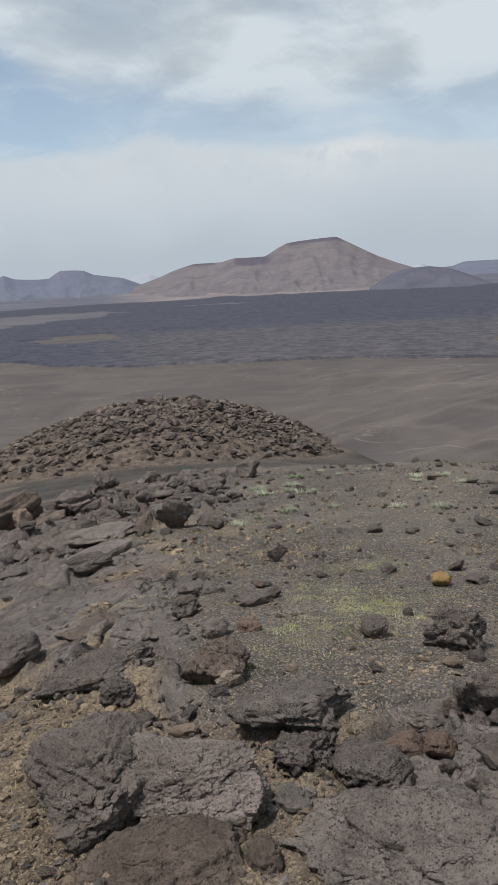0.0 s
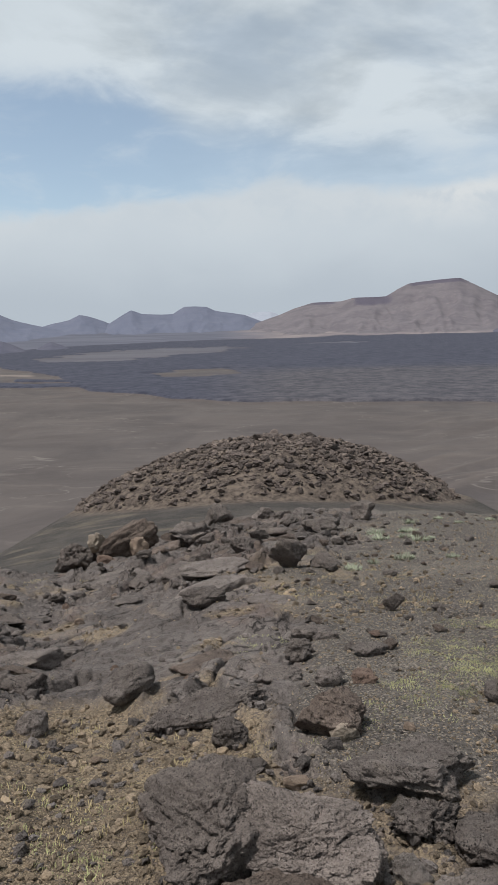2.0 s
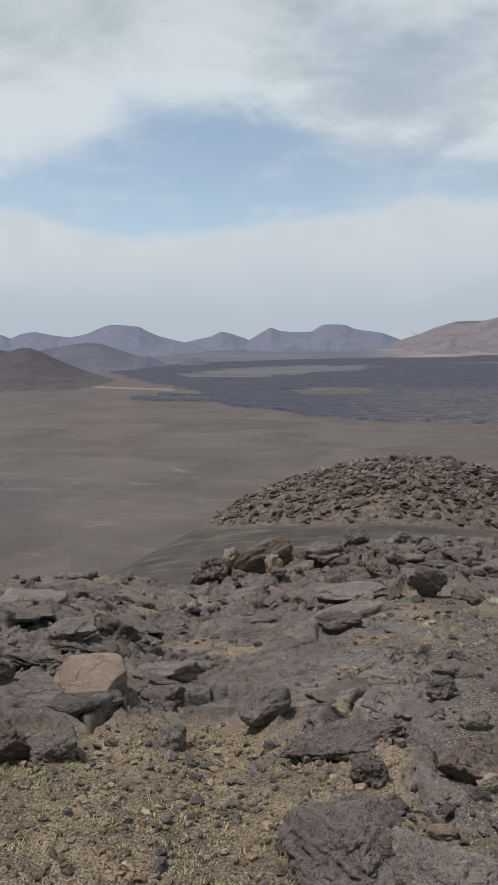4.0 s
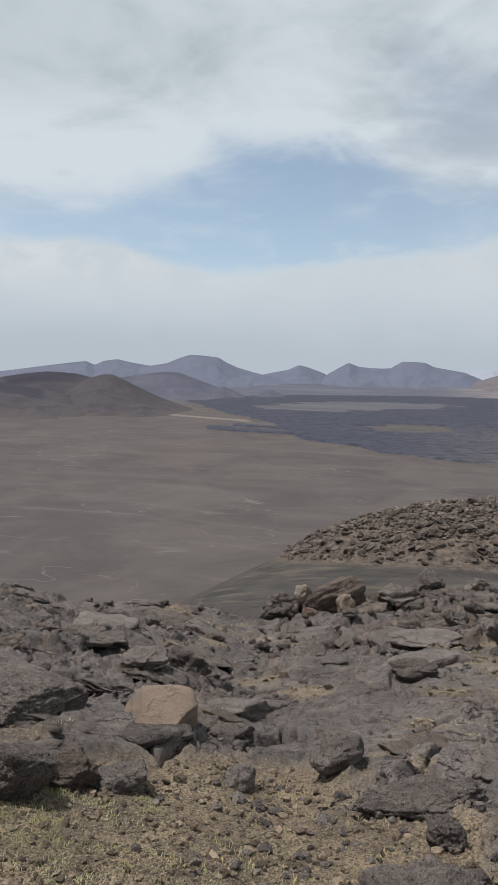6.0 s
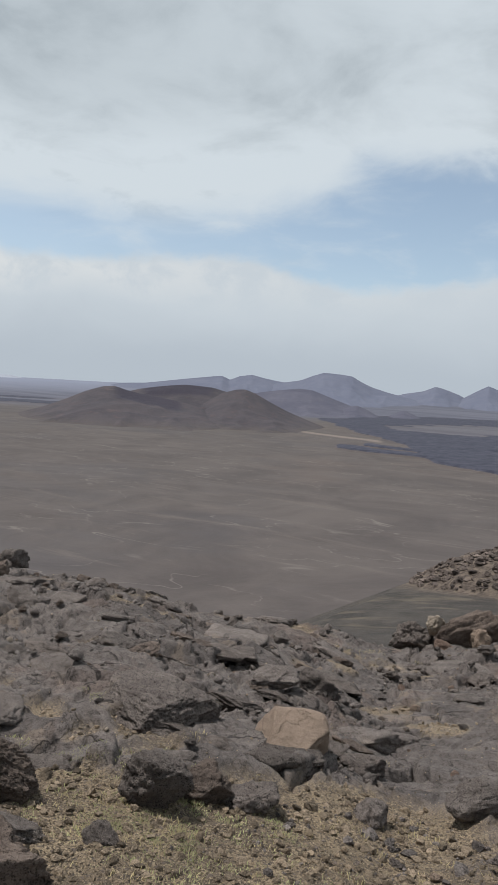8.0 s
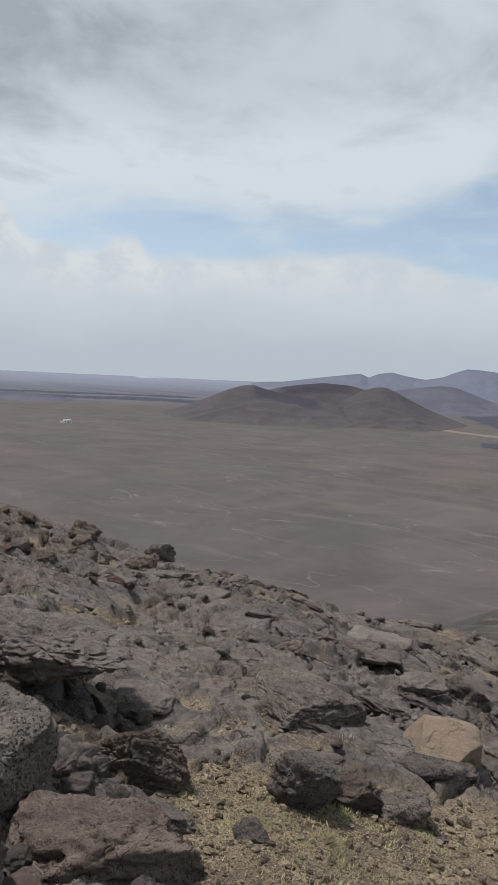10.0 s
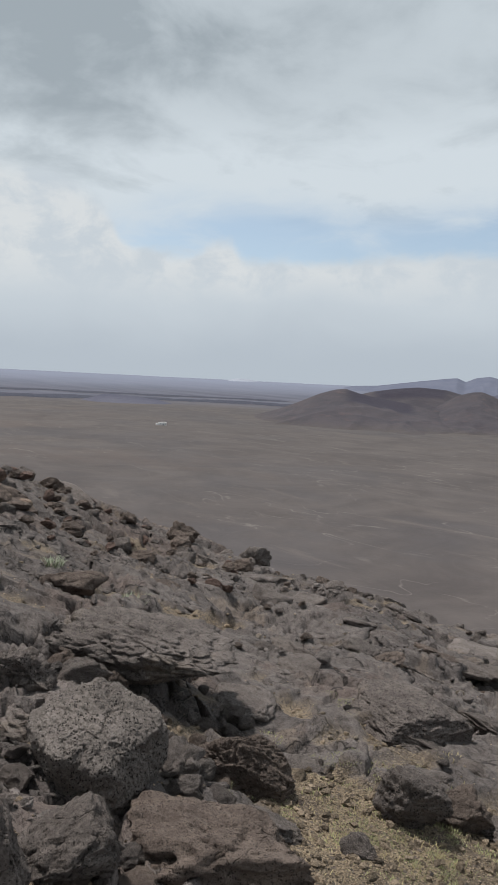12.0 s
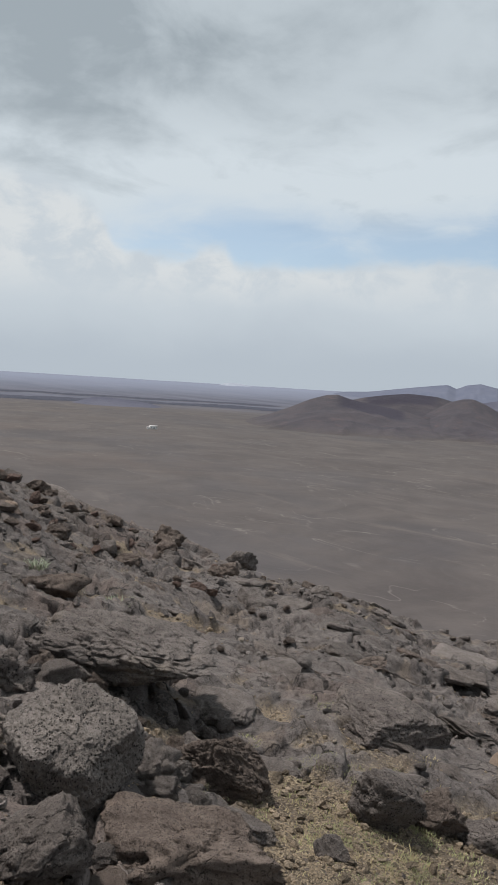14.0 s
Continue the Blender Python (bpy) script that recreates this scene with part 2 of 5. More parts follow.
def zones(x, y):
    """Shares of tan soil, dark ash, far lava and the farthest ground at a place."""
    az, r = bearing(x, y)
    wob = fbm(x * 0.9, y * 0.9, seed=21, octaves=3)
    rr = r * (1 + 0.5 * wob)
    aa = az + 14 * fbm(x * 0.7, y * 0.7, seed=22, octaves=3)
    soil = smooth(rr, 5.0, 4.4) * smooth(aa, 9, 13) * smooth(aa, 60, 54) * smooth(r, 1.2, 1.8)
    belt = smooth(rr, 6.4, 7.2) * smooth(rr, 10.5, 9.2) * smooth(aa, -6, -2) * smooth(aa, 11, 8) * 0.8
    spots = smooth(fbm(x * 1.4, y * 1.4, seed=23, octaves=3), 0.17, 0.27) * smooth(r, 16, 13)
    soil = np.maximum(np.maximum(soil, belt), spots * 0.8)
    ash = smooth(aa, 10, 4) * smooth(rr, 3.4, 4.0) * (1 - smooth(aa, -1, 3) * smooth(rr, 8.6, 9.6))
    ash = np.maximum(ash, smooth(r, 15.5, 17.5))
    lr = np.log(np.clip(r, 1, None)) + 0.10 * fbm(x / 260, y / 120, seed=31, octaves=5) + 0.035 * fbm(x / 50, y / 50, seed=32, octaves=3)
    near_edge = np.log(58 / np.tan(np.radians(glide(az, [-60, -15, 2, 11.5, 18.7, 21.5, 23.2, 26, 28.5, 31, 40], [6.8, 6.4, 6.15, 5.8, 4.9, 4.4, 3.55, 3.0, 2.35, 1.7, 0.8]))))
    far_edge = np.log(58 / np.tan(np.radians(glide(az, [-60, 0, 18, 24, 30, 40], [1.15, 1.2, 1.25, 1.4, 1.9, 2.2]))))
    lava = smooth(lr, near_edge - 0.01, near_edge + 0.012) * smooth(lr, far_edge + 0.012, far_edge - 0.012)
    rag = 0.9 * fbm(x / 130, y / 70, seed=33, octaves=5, gain=0.6)
    island = smooth(np.hypot((az - 13) / 4.0, (lr - math.log(930)) / 0.10) + rag, 1.1, 0.8)
    lake = smooth(np.hypot((az - 17) / 8, (lr - math.log(1650) + 0.012 * (az - 17)) / 0.19) + rag, 1.05, 0.85)
    lake = np.maximum(lake, 0.8 * smooth(np.hypot((az - 3) / 3.0, (lr - math.log(2050)) / 0.03) + rag, 1.1, 0.8))
    tongue = smooth(np.abs(lr - math.log(880) - (az - 28.8) * 0.0127), 0.034, 0.022) * smooth(np.abs(az - 24.6), 4.2, 3.6)
    tongue = np.maximum(tongue, smooth(np.abs(lr - math.log(950) - (az - 28.8) * 0.0127), 0.022, 0.012) * smooth(np.abs(az - 24.2), 2.6, 2.0))
    strip = smooth(np.abs(lr - math.log(1880) + 0.05 * np.sin(az * 0.2)), 0.075, 0.05) * smooth(az, 44, 50)
    strip = np.maximum(strip, smooth(np.abs(lr - math.log(2350)), 0.05, 0.03) * smooth(az, 47, 53))
    strip = np.maximum(strip, smooth(np.abs(lr - math.log(1950) + 0.02 * (az - 20)), 0.05, 0.03) * smooth(np.abs(az - 15), 16, 12))
    lava = np.maximum(np.maximum(lava * (1 - 0.6 * island) * (1 - lake), tongue), strip)
    # far marks ground tinted blue-grey by painted haze, the plain enclosed by lava included
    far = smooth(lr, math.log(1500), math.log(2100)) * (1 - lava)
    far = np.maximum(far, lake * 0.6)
    return soil, ash, lava, far, island


def near_relief(x, y):
    az, r = bearing(x, y)
    soil, ash, lava, far, island = zones(x, y)
    rock = np.clip(1 - soil - ash, 0, 1) * smooth(r, 19, 15)
    wx, wy = x + 0.4 * fbm(x * 1.1, y * 1.1, seed=41), y + 0.4 * fbm(x * 1.1, y * 1.1, seed=42)
    swell = 0.36 * fbm(x * 0.42, y * 0.42, seed=43, octaves=3)
    # sheets of old lava: broad plates with low broken lips and narrow dark joints
    jag = 0.08 * fbm(x * 4, y * 4, seed=40, octaves=2)
    f1, f2, own, tip = worley(wx * 0.75 + jag, wy * 0.75 + jag, seed=44)
    open_here = smooth(fbm(x * 0.9, y * 0.9, seed=45), -0.14, 0.06)
    crack = smooth(f2 - f1, 0.055, 0.0) * open_here
    lip = smooth(f2 - f1, 0.30, 0.03) * open_here
    plates = (0.12 * (own - 0.5) + 0.12 * tip) * smooth(f2 - f1, 0.0, 0.08) + 0.03 * lip
    s1, s2, sown, stip = worley(wx * 2.3 + jag + 5, wy * 2.3 - jag, seed=59)
    some = smooth(fbm(x * 0.6, y * 0.6, seed=60, octaves=3), -0.16, 0.10)
    plates = plates + some * ((0.05 * (sown - 0.5) + 0.08 * stip) * smooth(s2 - s1, 0.0, 0.11) - 0.03 * smooth(s2 - s1, 0.10, 0.0))
    plates = plates + 0.07 * (0.3 - f1**2) * smooth(az, 20, 30)
    busy = smooth(fbm(x * 0.75, y * 0.75, seed=47, octaves=3), 0.02, 0.20)
    rubble = 0.0
    for scale, amp, seed in ((3.8, 0.065, 46), (8.0, 0.034, 62), (16.0, 0.014, 63)):
        g1, g2, gown, gtip = worley(wx * scale + 7, wy * scale + seed, seed=seed)
        rubble = rubble + amp * ((gown - 0.5) + 0.7 * gtip - 0.5 * smooth(g2 - g1, 0.14, 0.0))
    broken = smooth(az, -1, 3) * smooth(az, 20, 16) * smooth(r, 8.2, 9.5) * smooth(r, 16, 14.5)
    b1, b2, bown, btip = worley(wx * 2.2 + 3, wy * 1.8, seed=64)
    blocks = broken * (0.13 * (bown - 0.45) + 0.10 * btip - 0.08 * smooth(b2 - b1, 0.12, 0.0))
    steps = fbm(wx * 0.9, wy * 0.9, seed=48, octaves=5, gain=0.55) * 8
    ledge = 0.06 * (np.floor(steps) + smooth(steps - np.floor(steps), 0.80, 0.94) - steps * 0.85)
    ridged = 0.25 - np.abs(fbm(x * 2.6, y * 2.6, seed=49, octaves=5, gain=0.6))
    rough = 0.06 * ridged + 0.020 * fbm(x * 9, y * 9, seed=50, octaves=4, gain=0.55)
    calm = 1 - 0.45 * smooth(az, 6, 10) * smooth(az, 27, 22) * smooth(r, 4.6, 5.4) * smooth(r, 9.5, 8.5)
    stone = calm * (swell + plates + rubble * busy + ledge + rough - 0.22 * crack) + blocks
    loose = 0.10 * fbm(x * 0.8, y * 0.8, seed=51, octaves=3) + 0.03 * fbm(x * 9, y * 9, seed=52, octaves=3) - 0.02
    dust = 0.12 * fbm(x * 0.5, y * 0.5, seed=53, octaves=3) + 0.012 * fbm(x * 8, y * 8, seed=54, octaves=3)
    seen = 0.2 + 0.8 * smooth(az, -44, -26) * smooth(az, 100, 82)
    stone = stone * seen
    close = stone * rock + loose * soil + dust * ash * smooth(r, 45, 25)
    bumps, d = mound_height(x, y)
    close = close + 0.35 * fbm(x * 1.1, y * 1.1, seed=55, octaves=3) * smooth(d, 1.0, 0.8)
    return close


def wide_relief(x, y):
    r = np.hypot(x, y)
    lava = zones(x, y)[2]
    calm = 1.2 * fbm(x / 60, y / 25, seed=57, octaves=3) * smooth(r, 150, 300) * (1 - lava)
    az = bearing(x, y)[0]
    dune = smooth(az, -2, -6) * smooth(r, 190, 240) * smooth(r, 520, 420)
    calm = calm + dune * 3.0 * (0.5 - np.abs(fbm((x + y) / 210, (x - y + 9 * fbm(x / 60, y / 60, seed=68)) / 34, seed=58, octaves=3))) * 2
    return lava * (3.0 + 1.2 * fbm(x / 22, y / 22, seed=56, octaves=4)) + calm


def relief(x, y):
    """Ledges, plates, cracks and lumps of the lava shoulder, and the rougher lava of the plain, on top of the large form."""
    r = np.hypot(x, y)
    out = np.zeros_like(r)
    close, wide = r < 60, r >= 60
    if close.any():
        out[close] = near_relief(x[close], y[close])
    if wide.any():
        out[wide] = wide_relief(x[wide], y[wide])
    return out


def surface(x, y):
    x, y = np.asarray(x, float), np.asarray(y, float)
    return terrain(x, y) + relief(x, y)


def ground_at(x, y):
    return float(surface(np.array([x]), np.array([y]))[0])

# ---- materials ----


def material(name, roughness=0.9):
    m = bpy.data.materials.new(name)
    m.use_nodes = True
    tree = m.node_tree
    shader = tree.nodes["Principled BSDF"]
    shader.inputs["Roughness"].default_value = roughness
    shader.inputs["Specular IOR Level"].default_value = 0.25
    return m, tree, shader


def bump(tree, shader, height, strength, distance, under=None):
    n = node(tree, "ShaderNodeBump", Height=height, Strength=strength, Distance=distance)
    if under is not None:
        tree.links.new(under, n.inputs["Normal"])
    tree.links.new(n.outputs[0], shader.inputs["Normal"])
    return n.outputs[0]


def pits(tree, where, scale, most=0.56):
    """Round gas holes of lava rock, of many sizes, in swarms: 0 in a hole, 1 on the skin between."""
    push = node(tree, "ShaderNodeTexNoise", Vector=where, Scale=scale * 0.8, Detail=2.0)
    shift = node(tree, "ShaderNodeVectorMath")
    shift.operation = "MULTIPLY_ADD"
    tree.links.new(push.outputs["Color"], shift.inputs[0])
    shift.inputs[1].default_value = [0.8 / scale] * 3
    tree.links.new(where, shift.inputs[2])
    cell = node(tree, "ShaderNodeTexVoronoi", Vector=shift.outputs[0], Scale=scale)
    own = node(tree, "ShaderNodeSeparateColor", Color=cell.outputs["Color"]).outputs[0]
    swarm = ramp(tree, noise_tex(tree, where, scale * 0.14, 4.0, 0.6), 0.37, 0.60, 0.36, 1.0)
    size = math_node(tree, "MULTIPLY", ramp(tree, own, 0.12, 1.0, -0.10, most, False), swarm)
    return ramp(tree, math_node(tree, "SUBTRACT", cell.outputs["Distance"], size), -0.09, 0.07)


def attribute(tree, name):
    n = tree.nodes.new("ShaderNodeAttribute")
    n.attribute_name = name
    return n.outputs["Fac"]


def grains(tree, where, scale, low=0.43, high=0.57):
    """Fine mineral grain, from 0 to 1, crisp."""
    return ramp(tree, noise_tex(tree, where, scale, 2.0, 0.6), low, high)


def cracks(tree, where, scale, width):
    """Thin broken lines: 1 in a crack."""
    push = node(tree, "ShaderNodeTexNoise", Vector=where, Scale=scale * 1.6, Detail=4.0, Roughness=0.6)
    shift = node(tree, "ShaderNodeVectorMath")
    shift.operation = "MULTIPLY_ADD"
    tree.links.new(push.outputs["Color"], shift.inputs[0])
    shift.inputs[1].default_value = [0.9 / scale] * 3
    tree.links.new(where, shift.inputs[2])
    cell = node(tree, "ShaderNodeTexVoronoi", Scale=scale)
    cell.feature = "DISTANCE_TO_EDGE"
    tree.links.new(shift.outputs[0], cell.inputs["Vector"])
    line = ramp(tree, cell.outputs["Distance"], 0.0, width * scale, 1.0, 0.0)
    return math_node(tree, "MULTIPLY", line, ramp(tree, noise_tex(tree, where, scale * 0.6, 3.0), 0.41, 0.50))


def rock_material(name, dark, light, dust, dust_share=0.5, hole=100.0, holes=0.58, vary=0.16, rough=0.92, joined=False, splits=0.3):
    m, tree, shader = material(name, rough)
    where = tree.nodes.new("ShaderNodeTexCoord").outputs["Object"]
    big = noise_tex(tree, where, 3.1, 6.0, 0.6, 0.3)
    mid = noise_tex(tree, where, 15.0, 7.0, 0.72)
    grain = grains(tree, where, 105.0)
    tone = math_node(tree, "ADD", math_node(tree, "MULTIPLY", ramp(tree, big, 0.3, 0.7), 0.42), math_node(tree, "MULTIPLY", ramp(tree, mid, 0.30, 0.70), 0.32))
    tone = math_node(tree, "ADD", tone, math_node(tree, "MULTIPLY", grain, 0.20))
    tone = ramp(tree, tone, 0.02, 0.90, smooth=False)
    colour = mix(tree, tone, [0.75 * a + 0.12 * b for a, b in zip(dark, light)], [0.91 * c for c in light])
    patch = noise_tex(tree, where, 1.7, 5.0, 0.62, 0.5)
    colour = mix(tree, math_node(tree, "MULTIPLY", ramp(tree, patch, 0.53, 0.66), dust_share), colour, dust)
    # dark pocks: the shade of clustered holes painted into the colour, without relief
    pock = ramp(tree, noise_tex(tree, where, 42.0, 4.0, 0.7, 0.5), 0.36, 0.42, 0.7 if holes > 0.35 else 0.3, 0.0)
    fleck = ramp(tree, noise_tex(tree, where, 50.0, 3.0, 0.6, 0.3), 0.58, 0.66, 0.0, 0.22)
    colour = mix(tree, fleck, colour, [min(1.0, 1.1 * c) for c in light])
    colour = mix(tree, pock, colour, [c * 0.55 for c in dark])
    hue = tree.nodes.new("ShaderNodeObjectInfo").outputs["Random"]
    if joined:
        hue = tree.nodes.new("ShaderNodeNewGeometry").outputs["Random Per Island"]
    value = node(tree, "ShaderNodeHueSaturation", Color=colour, Value=ramp(tree, hue, 0.0, 1.0, 1 - vary, 1 + vary, False))
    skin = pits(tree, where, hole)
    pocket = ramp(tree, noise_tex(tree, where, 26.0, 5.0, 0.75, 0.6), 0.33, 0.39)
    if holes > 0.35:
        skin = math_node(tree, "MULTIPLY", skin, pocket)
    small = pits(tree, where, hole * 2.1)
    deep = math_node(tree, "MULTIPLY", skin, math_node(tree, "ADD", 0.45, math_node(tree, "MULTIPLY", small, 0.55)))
    # pits and pockets go nearly black, painting the shade inside them
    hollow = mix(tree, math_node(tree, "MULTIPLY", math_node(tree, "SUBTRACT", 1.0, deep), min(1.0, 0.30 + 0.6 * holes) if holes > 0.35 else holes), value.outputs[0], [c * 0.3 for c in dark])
    # cracks are darkened too, with the shade down in them put into colour
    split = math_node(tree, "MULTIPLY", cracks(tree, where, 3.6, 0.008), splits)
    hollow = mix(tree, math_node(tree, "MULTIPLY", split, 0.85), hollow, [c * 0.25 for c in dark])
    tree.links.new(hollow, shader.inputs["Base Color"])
    first = bump(tree, shader, mid, 0.9, 0.06)
    first = bump(tree, shader, noise_tex(tree, where, 55.0, 5.0, 0.7), 0.7, 0.015, first)
    second = bump(tree, shader, deep, holes, 0.03, first)
    bump(tree, shader, math_node(tree, "SUBTRACT", 1.0, split), 0.9, 0.03, second)
    return m


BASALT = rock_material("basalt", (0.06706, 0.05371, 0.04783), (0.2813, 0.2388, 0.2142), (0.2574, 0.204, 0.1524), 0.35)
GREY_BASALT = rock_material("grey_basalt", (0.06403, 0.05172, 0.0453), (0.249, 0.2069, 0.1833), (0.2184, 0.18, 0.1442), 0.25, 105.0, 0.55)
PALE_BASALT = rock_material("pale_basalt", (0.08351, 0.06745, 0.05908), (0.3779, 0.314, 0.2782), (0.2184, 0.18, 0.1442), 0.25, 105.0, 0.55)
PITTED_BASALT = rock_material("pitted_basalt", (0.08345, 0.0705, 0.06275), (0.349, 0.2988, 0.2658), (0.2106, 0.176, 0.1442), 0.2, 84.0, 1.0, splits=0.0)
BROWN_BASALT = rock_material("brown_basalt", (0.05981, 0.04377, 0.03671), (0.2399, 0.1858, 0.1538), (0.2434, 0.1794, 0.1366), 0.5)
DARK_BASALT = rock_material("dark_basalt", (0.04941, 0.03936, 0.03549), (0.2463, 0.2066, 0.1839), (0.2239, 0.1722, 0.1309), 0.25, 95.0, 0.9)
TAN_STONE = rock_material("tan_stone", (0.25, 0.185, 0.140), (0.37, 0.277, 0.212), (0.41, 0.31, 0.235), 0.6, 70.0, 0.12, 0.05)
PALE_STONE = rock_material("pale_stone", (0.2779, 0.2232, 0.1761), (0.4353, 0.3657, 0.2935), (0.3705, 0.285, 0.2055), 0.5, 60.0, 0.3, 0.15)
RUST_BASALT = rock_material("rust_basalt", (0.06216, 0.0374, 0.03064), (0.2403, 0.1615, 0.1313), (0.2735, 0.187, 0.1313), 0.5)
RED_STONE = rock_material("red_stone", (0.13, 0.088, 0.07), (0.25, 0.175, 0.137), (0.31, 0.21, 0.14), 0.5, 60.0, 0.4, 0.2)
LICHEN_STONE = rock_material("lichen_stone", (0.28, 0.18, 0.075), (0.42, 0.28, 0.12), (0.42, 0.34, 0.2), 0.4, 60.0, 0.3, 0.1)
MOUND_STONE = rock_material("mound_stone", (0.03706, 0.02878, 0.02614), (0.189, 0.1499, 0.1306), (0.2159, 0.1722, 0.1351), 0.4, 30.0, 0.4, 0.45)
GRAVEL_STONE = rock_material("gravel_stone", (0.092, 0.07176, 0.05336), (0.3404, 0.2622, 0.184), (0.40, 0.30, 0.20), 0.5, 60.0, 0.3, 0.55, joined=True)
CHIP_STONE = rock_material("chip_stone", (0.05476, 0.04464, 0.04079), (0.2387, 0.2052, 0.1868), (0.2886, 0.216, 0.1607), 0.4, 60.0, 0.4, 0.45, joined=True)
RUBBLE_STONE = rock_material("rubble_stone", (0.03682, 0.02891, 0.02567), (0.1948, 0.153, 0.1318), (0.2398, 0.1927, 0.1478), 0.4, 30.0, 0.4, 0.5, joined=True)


def ground_material():
    m, tree, shader = material("ground", 0.95)
    where = tree.nodes.new("ShaderNodeTexCoord").outputs["Object"]
    soil, ash, lava, far, mound, sand = [attribute(tree, k) for k in ("soil", "ash", "lava", "far", "mound", "sand")]
    # lava skin underfoot
    big = noise_tex(tree, where, 1.1, 7.0, 0.62, 0.4)
    mid = noise_tex(tree, where, 13.0, 7.0, 0.72)
    tone = math_node(tree, "ADD", math_node(tree, "MULTIPLY", ramp(tree, big, 0.32, 0.68), 0.45), math_node(tree, "MULTIPLY", ramp(tree, mid, 0.34, 0.66), 0.30))
    tone = math_node(tree, "ADD", tone, math_node(tree, "MULTIPLY", grains(tree, where, 90.0), 0.25))
    rock = mix(tree, tone, (0.050, 0.042, 0.039), (0.190, 0.163, 0.149))
    slate = noise_tex(tree, where, 0.55, 6.0, 0.62, 0.5)
    rock = mix(tree, ramp(tree, slate, 0.53, 0.60, 0.0, 0.85), rock, mix(tree, tone, (0.052, 0.040, 0.035), (0.192, 0.150, 0.131)))
    warm = noise_tex(tree, where, 1.6, 6.0, 0.6, 0.6)
    rock = mix(tree, ramp(tree, warm, 0.58, 0.66, 0.0, 0.4), rock, (0.235, 0.182, 0.140))
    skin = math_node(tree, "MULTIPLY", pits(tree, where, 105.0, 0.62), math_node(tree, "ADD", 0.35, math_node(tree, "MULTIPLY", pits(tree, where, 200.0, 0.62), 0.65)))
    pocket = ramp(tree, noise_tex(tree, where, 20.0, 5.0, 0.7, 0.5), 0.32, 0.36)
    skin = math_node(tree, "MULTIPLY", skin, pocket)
    # shade within pits and pockets is painted as a darker rock colour
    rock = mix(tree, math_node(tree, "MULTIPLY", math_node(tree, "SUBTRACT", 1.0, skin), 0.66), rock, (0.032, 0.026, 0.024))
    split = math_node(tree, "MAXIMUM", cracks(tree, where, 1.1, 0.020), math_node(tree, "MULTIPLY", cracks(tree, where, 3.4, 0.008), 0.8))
    # crack lines: the shade of a deep joint, painted near black
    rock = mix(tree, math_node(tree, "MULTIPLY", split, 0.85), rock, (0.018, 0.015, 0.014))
    # tan soil with grit
    grit = node(tree, "ShaderNodeTexVoronoi", Vector=where, Scale=75.0)
    bits = node(tree, "ShaderNodeSeparateColor", Color=grit.outputs["Color"]).outputs[0]
    coarse = node(tree, "ShaderNodeTexVoronoi", Vector=where, Scale=30.0)
    lump = node(tree, "ShaderNodeSeparateColor", Color=coarse.outputs["Color"]).outputs[0]
    earth = mix(tree, ramp(tree, noise_tex(tree, where, 2.2, 7.0, 0.65), 0.35, 0.65), (0.138, 0.105, 0.074), (0.290, 0.221, 0.145))
    earth = mix(tree, ramp(tree, bits, 0.66, 0.92, 0.0, 0.8), earth, (0.072, 0.058, 0.047))
    earth = mix(tree, ramp(tree, bits, 0.25, 0.05, 0.0, 0.6), earth, (0.36, 0.285, 0.19))
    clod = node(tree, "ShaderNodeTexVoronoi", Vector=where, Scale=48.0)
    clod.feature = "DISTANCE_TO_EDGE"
    # painted shade: soil darkens along the gaps between clods
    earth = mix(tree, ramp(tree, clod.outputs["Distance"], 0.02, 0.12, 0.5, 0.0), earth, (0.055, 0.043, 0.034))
    earth = mix(tree, math_node(tree, "MULTIPLY", ramp(tree, lump, 0.72, 0.9), ramp(tree, coarse.outputs["Distance"], 0.5, 0.3)), earth, (0.125, 0.098, 0.08))
    # dark ash with fine cinders
    cinder = node(tree, "ShaderNodeTexVoronoi", Vector=where, Scale=85.0)
    chip = node(tree, "ShaderNodeSeparateColor", Color=cinder.outputs["Color"]).outputs[1]
    ashes = mix(tree, ramp(tree, noise_tex(tree, where, 0.7, 7.0, 0.68), 0.36, 0.64), (0.07905, 0.06885, 0.0612), (0.1428, 0.1241, 0.1062))
    ashes = mix(tree, ramp(tree, chip, 0.72, 0.95, 0.0, 0.8), ashes, (0.272, 0.2312, 0.1913))
    ashes = mix(tree, ramp(tree, chip, 0.35, 0.05, 0.0, 0.75), ashes, (0.0306, 0.02635, 0.02465))
    cinders = mix(tree, ramp(tree, noise_tex(tree, where, 0.5, 7.0, 0.7, 0.5), 0.36, 0.66), (0.0442, 0.0391, 0.0357), (0.0799, 0.0697, 0.0612))
    cinders = mix(tree, ramp(tree, noise_tex(tree, mapped(tree, where, (0.5, 1.6, 1.0), 0.3), 0.5, 6.0, 0.65), 0.53, 0.64, 0.0, 0.75), cinders, (0.136, 0.1122, 0.085))
    ashes = mix(tree, attribute(tree, "saddle"), ashes, cinders)
    # plain: brown grit, washes and pale streaks along them
    wash = noise_tex(tree, where, 0.018, 9.0, 0.68, 0.8)
    line = 0.0
    for stretch, turn, wide in (((0.0022, 0.0062, 0.0), 0.5, 0.006), ((0.006, 0.010, 0.0), -0.3, 0.006), ((0.004, 0.007, 0.0), 1.4, 0.005)):
        streak = math_node(tree, "ABSOLUTE", math_node(tree, "SUBTRACT", noise_tex(tree, mapped(tree, where, stretch, turn), 2.0, 4.0, 0.5, 0.7), 0.5))
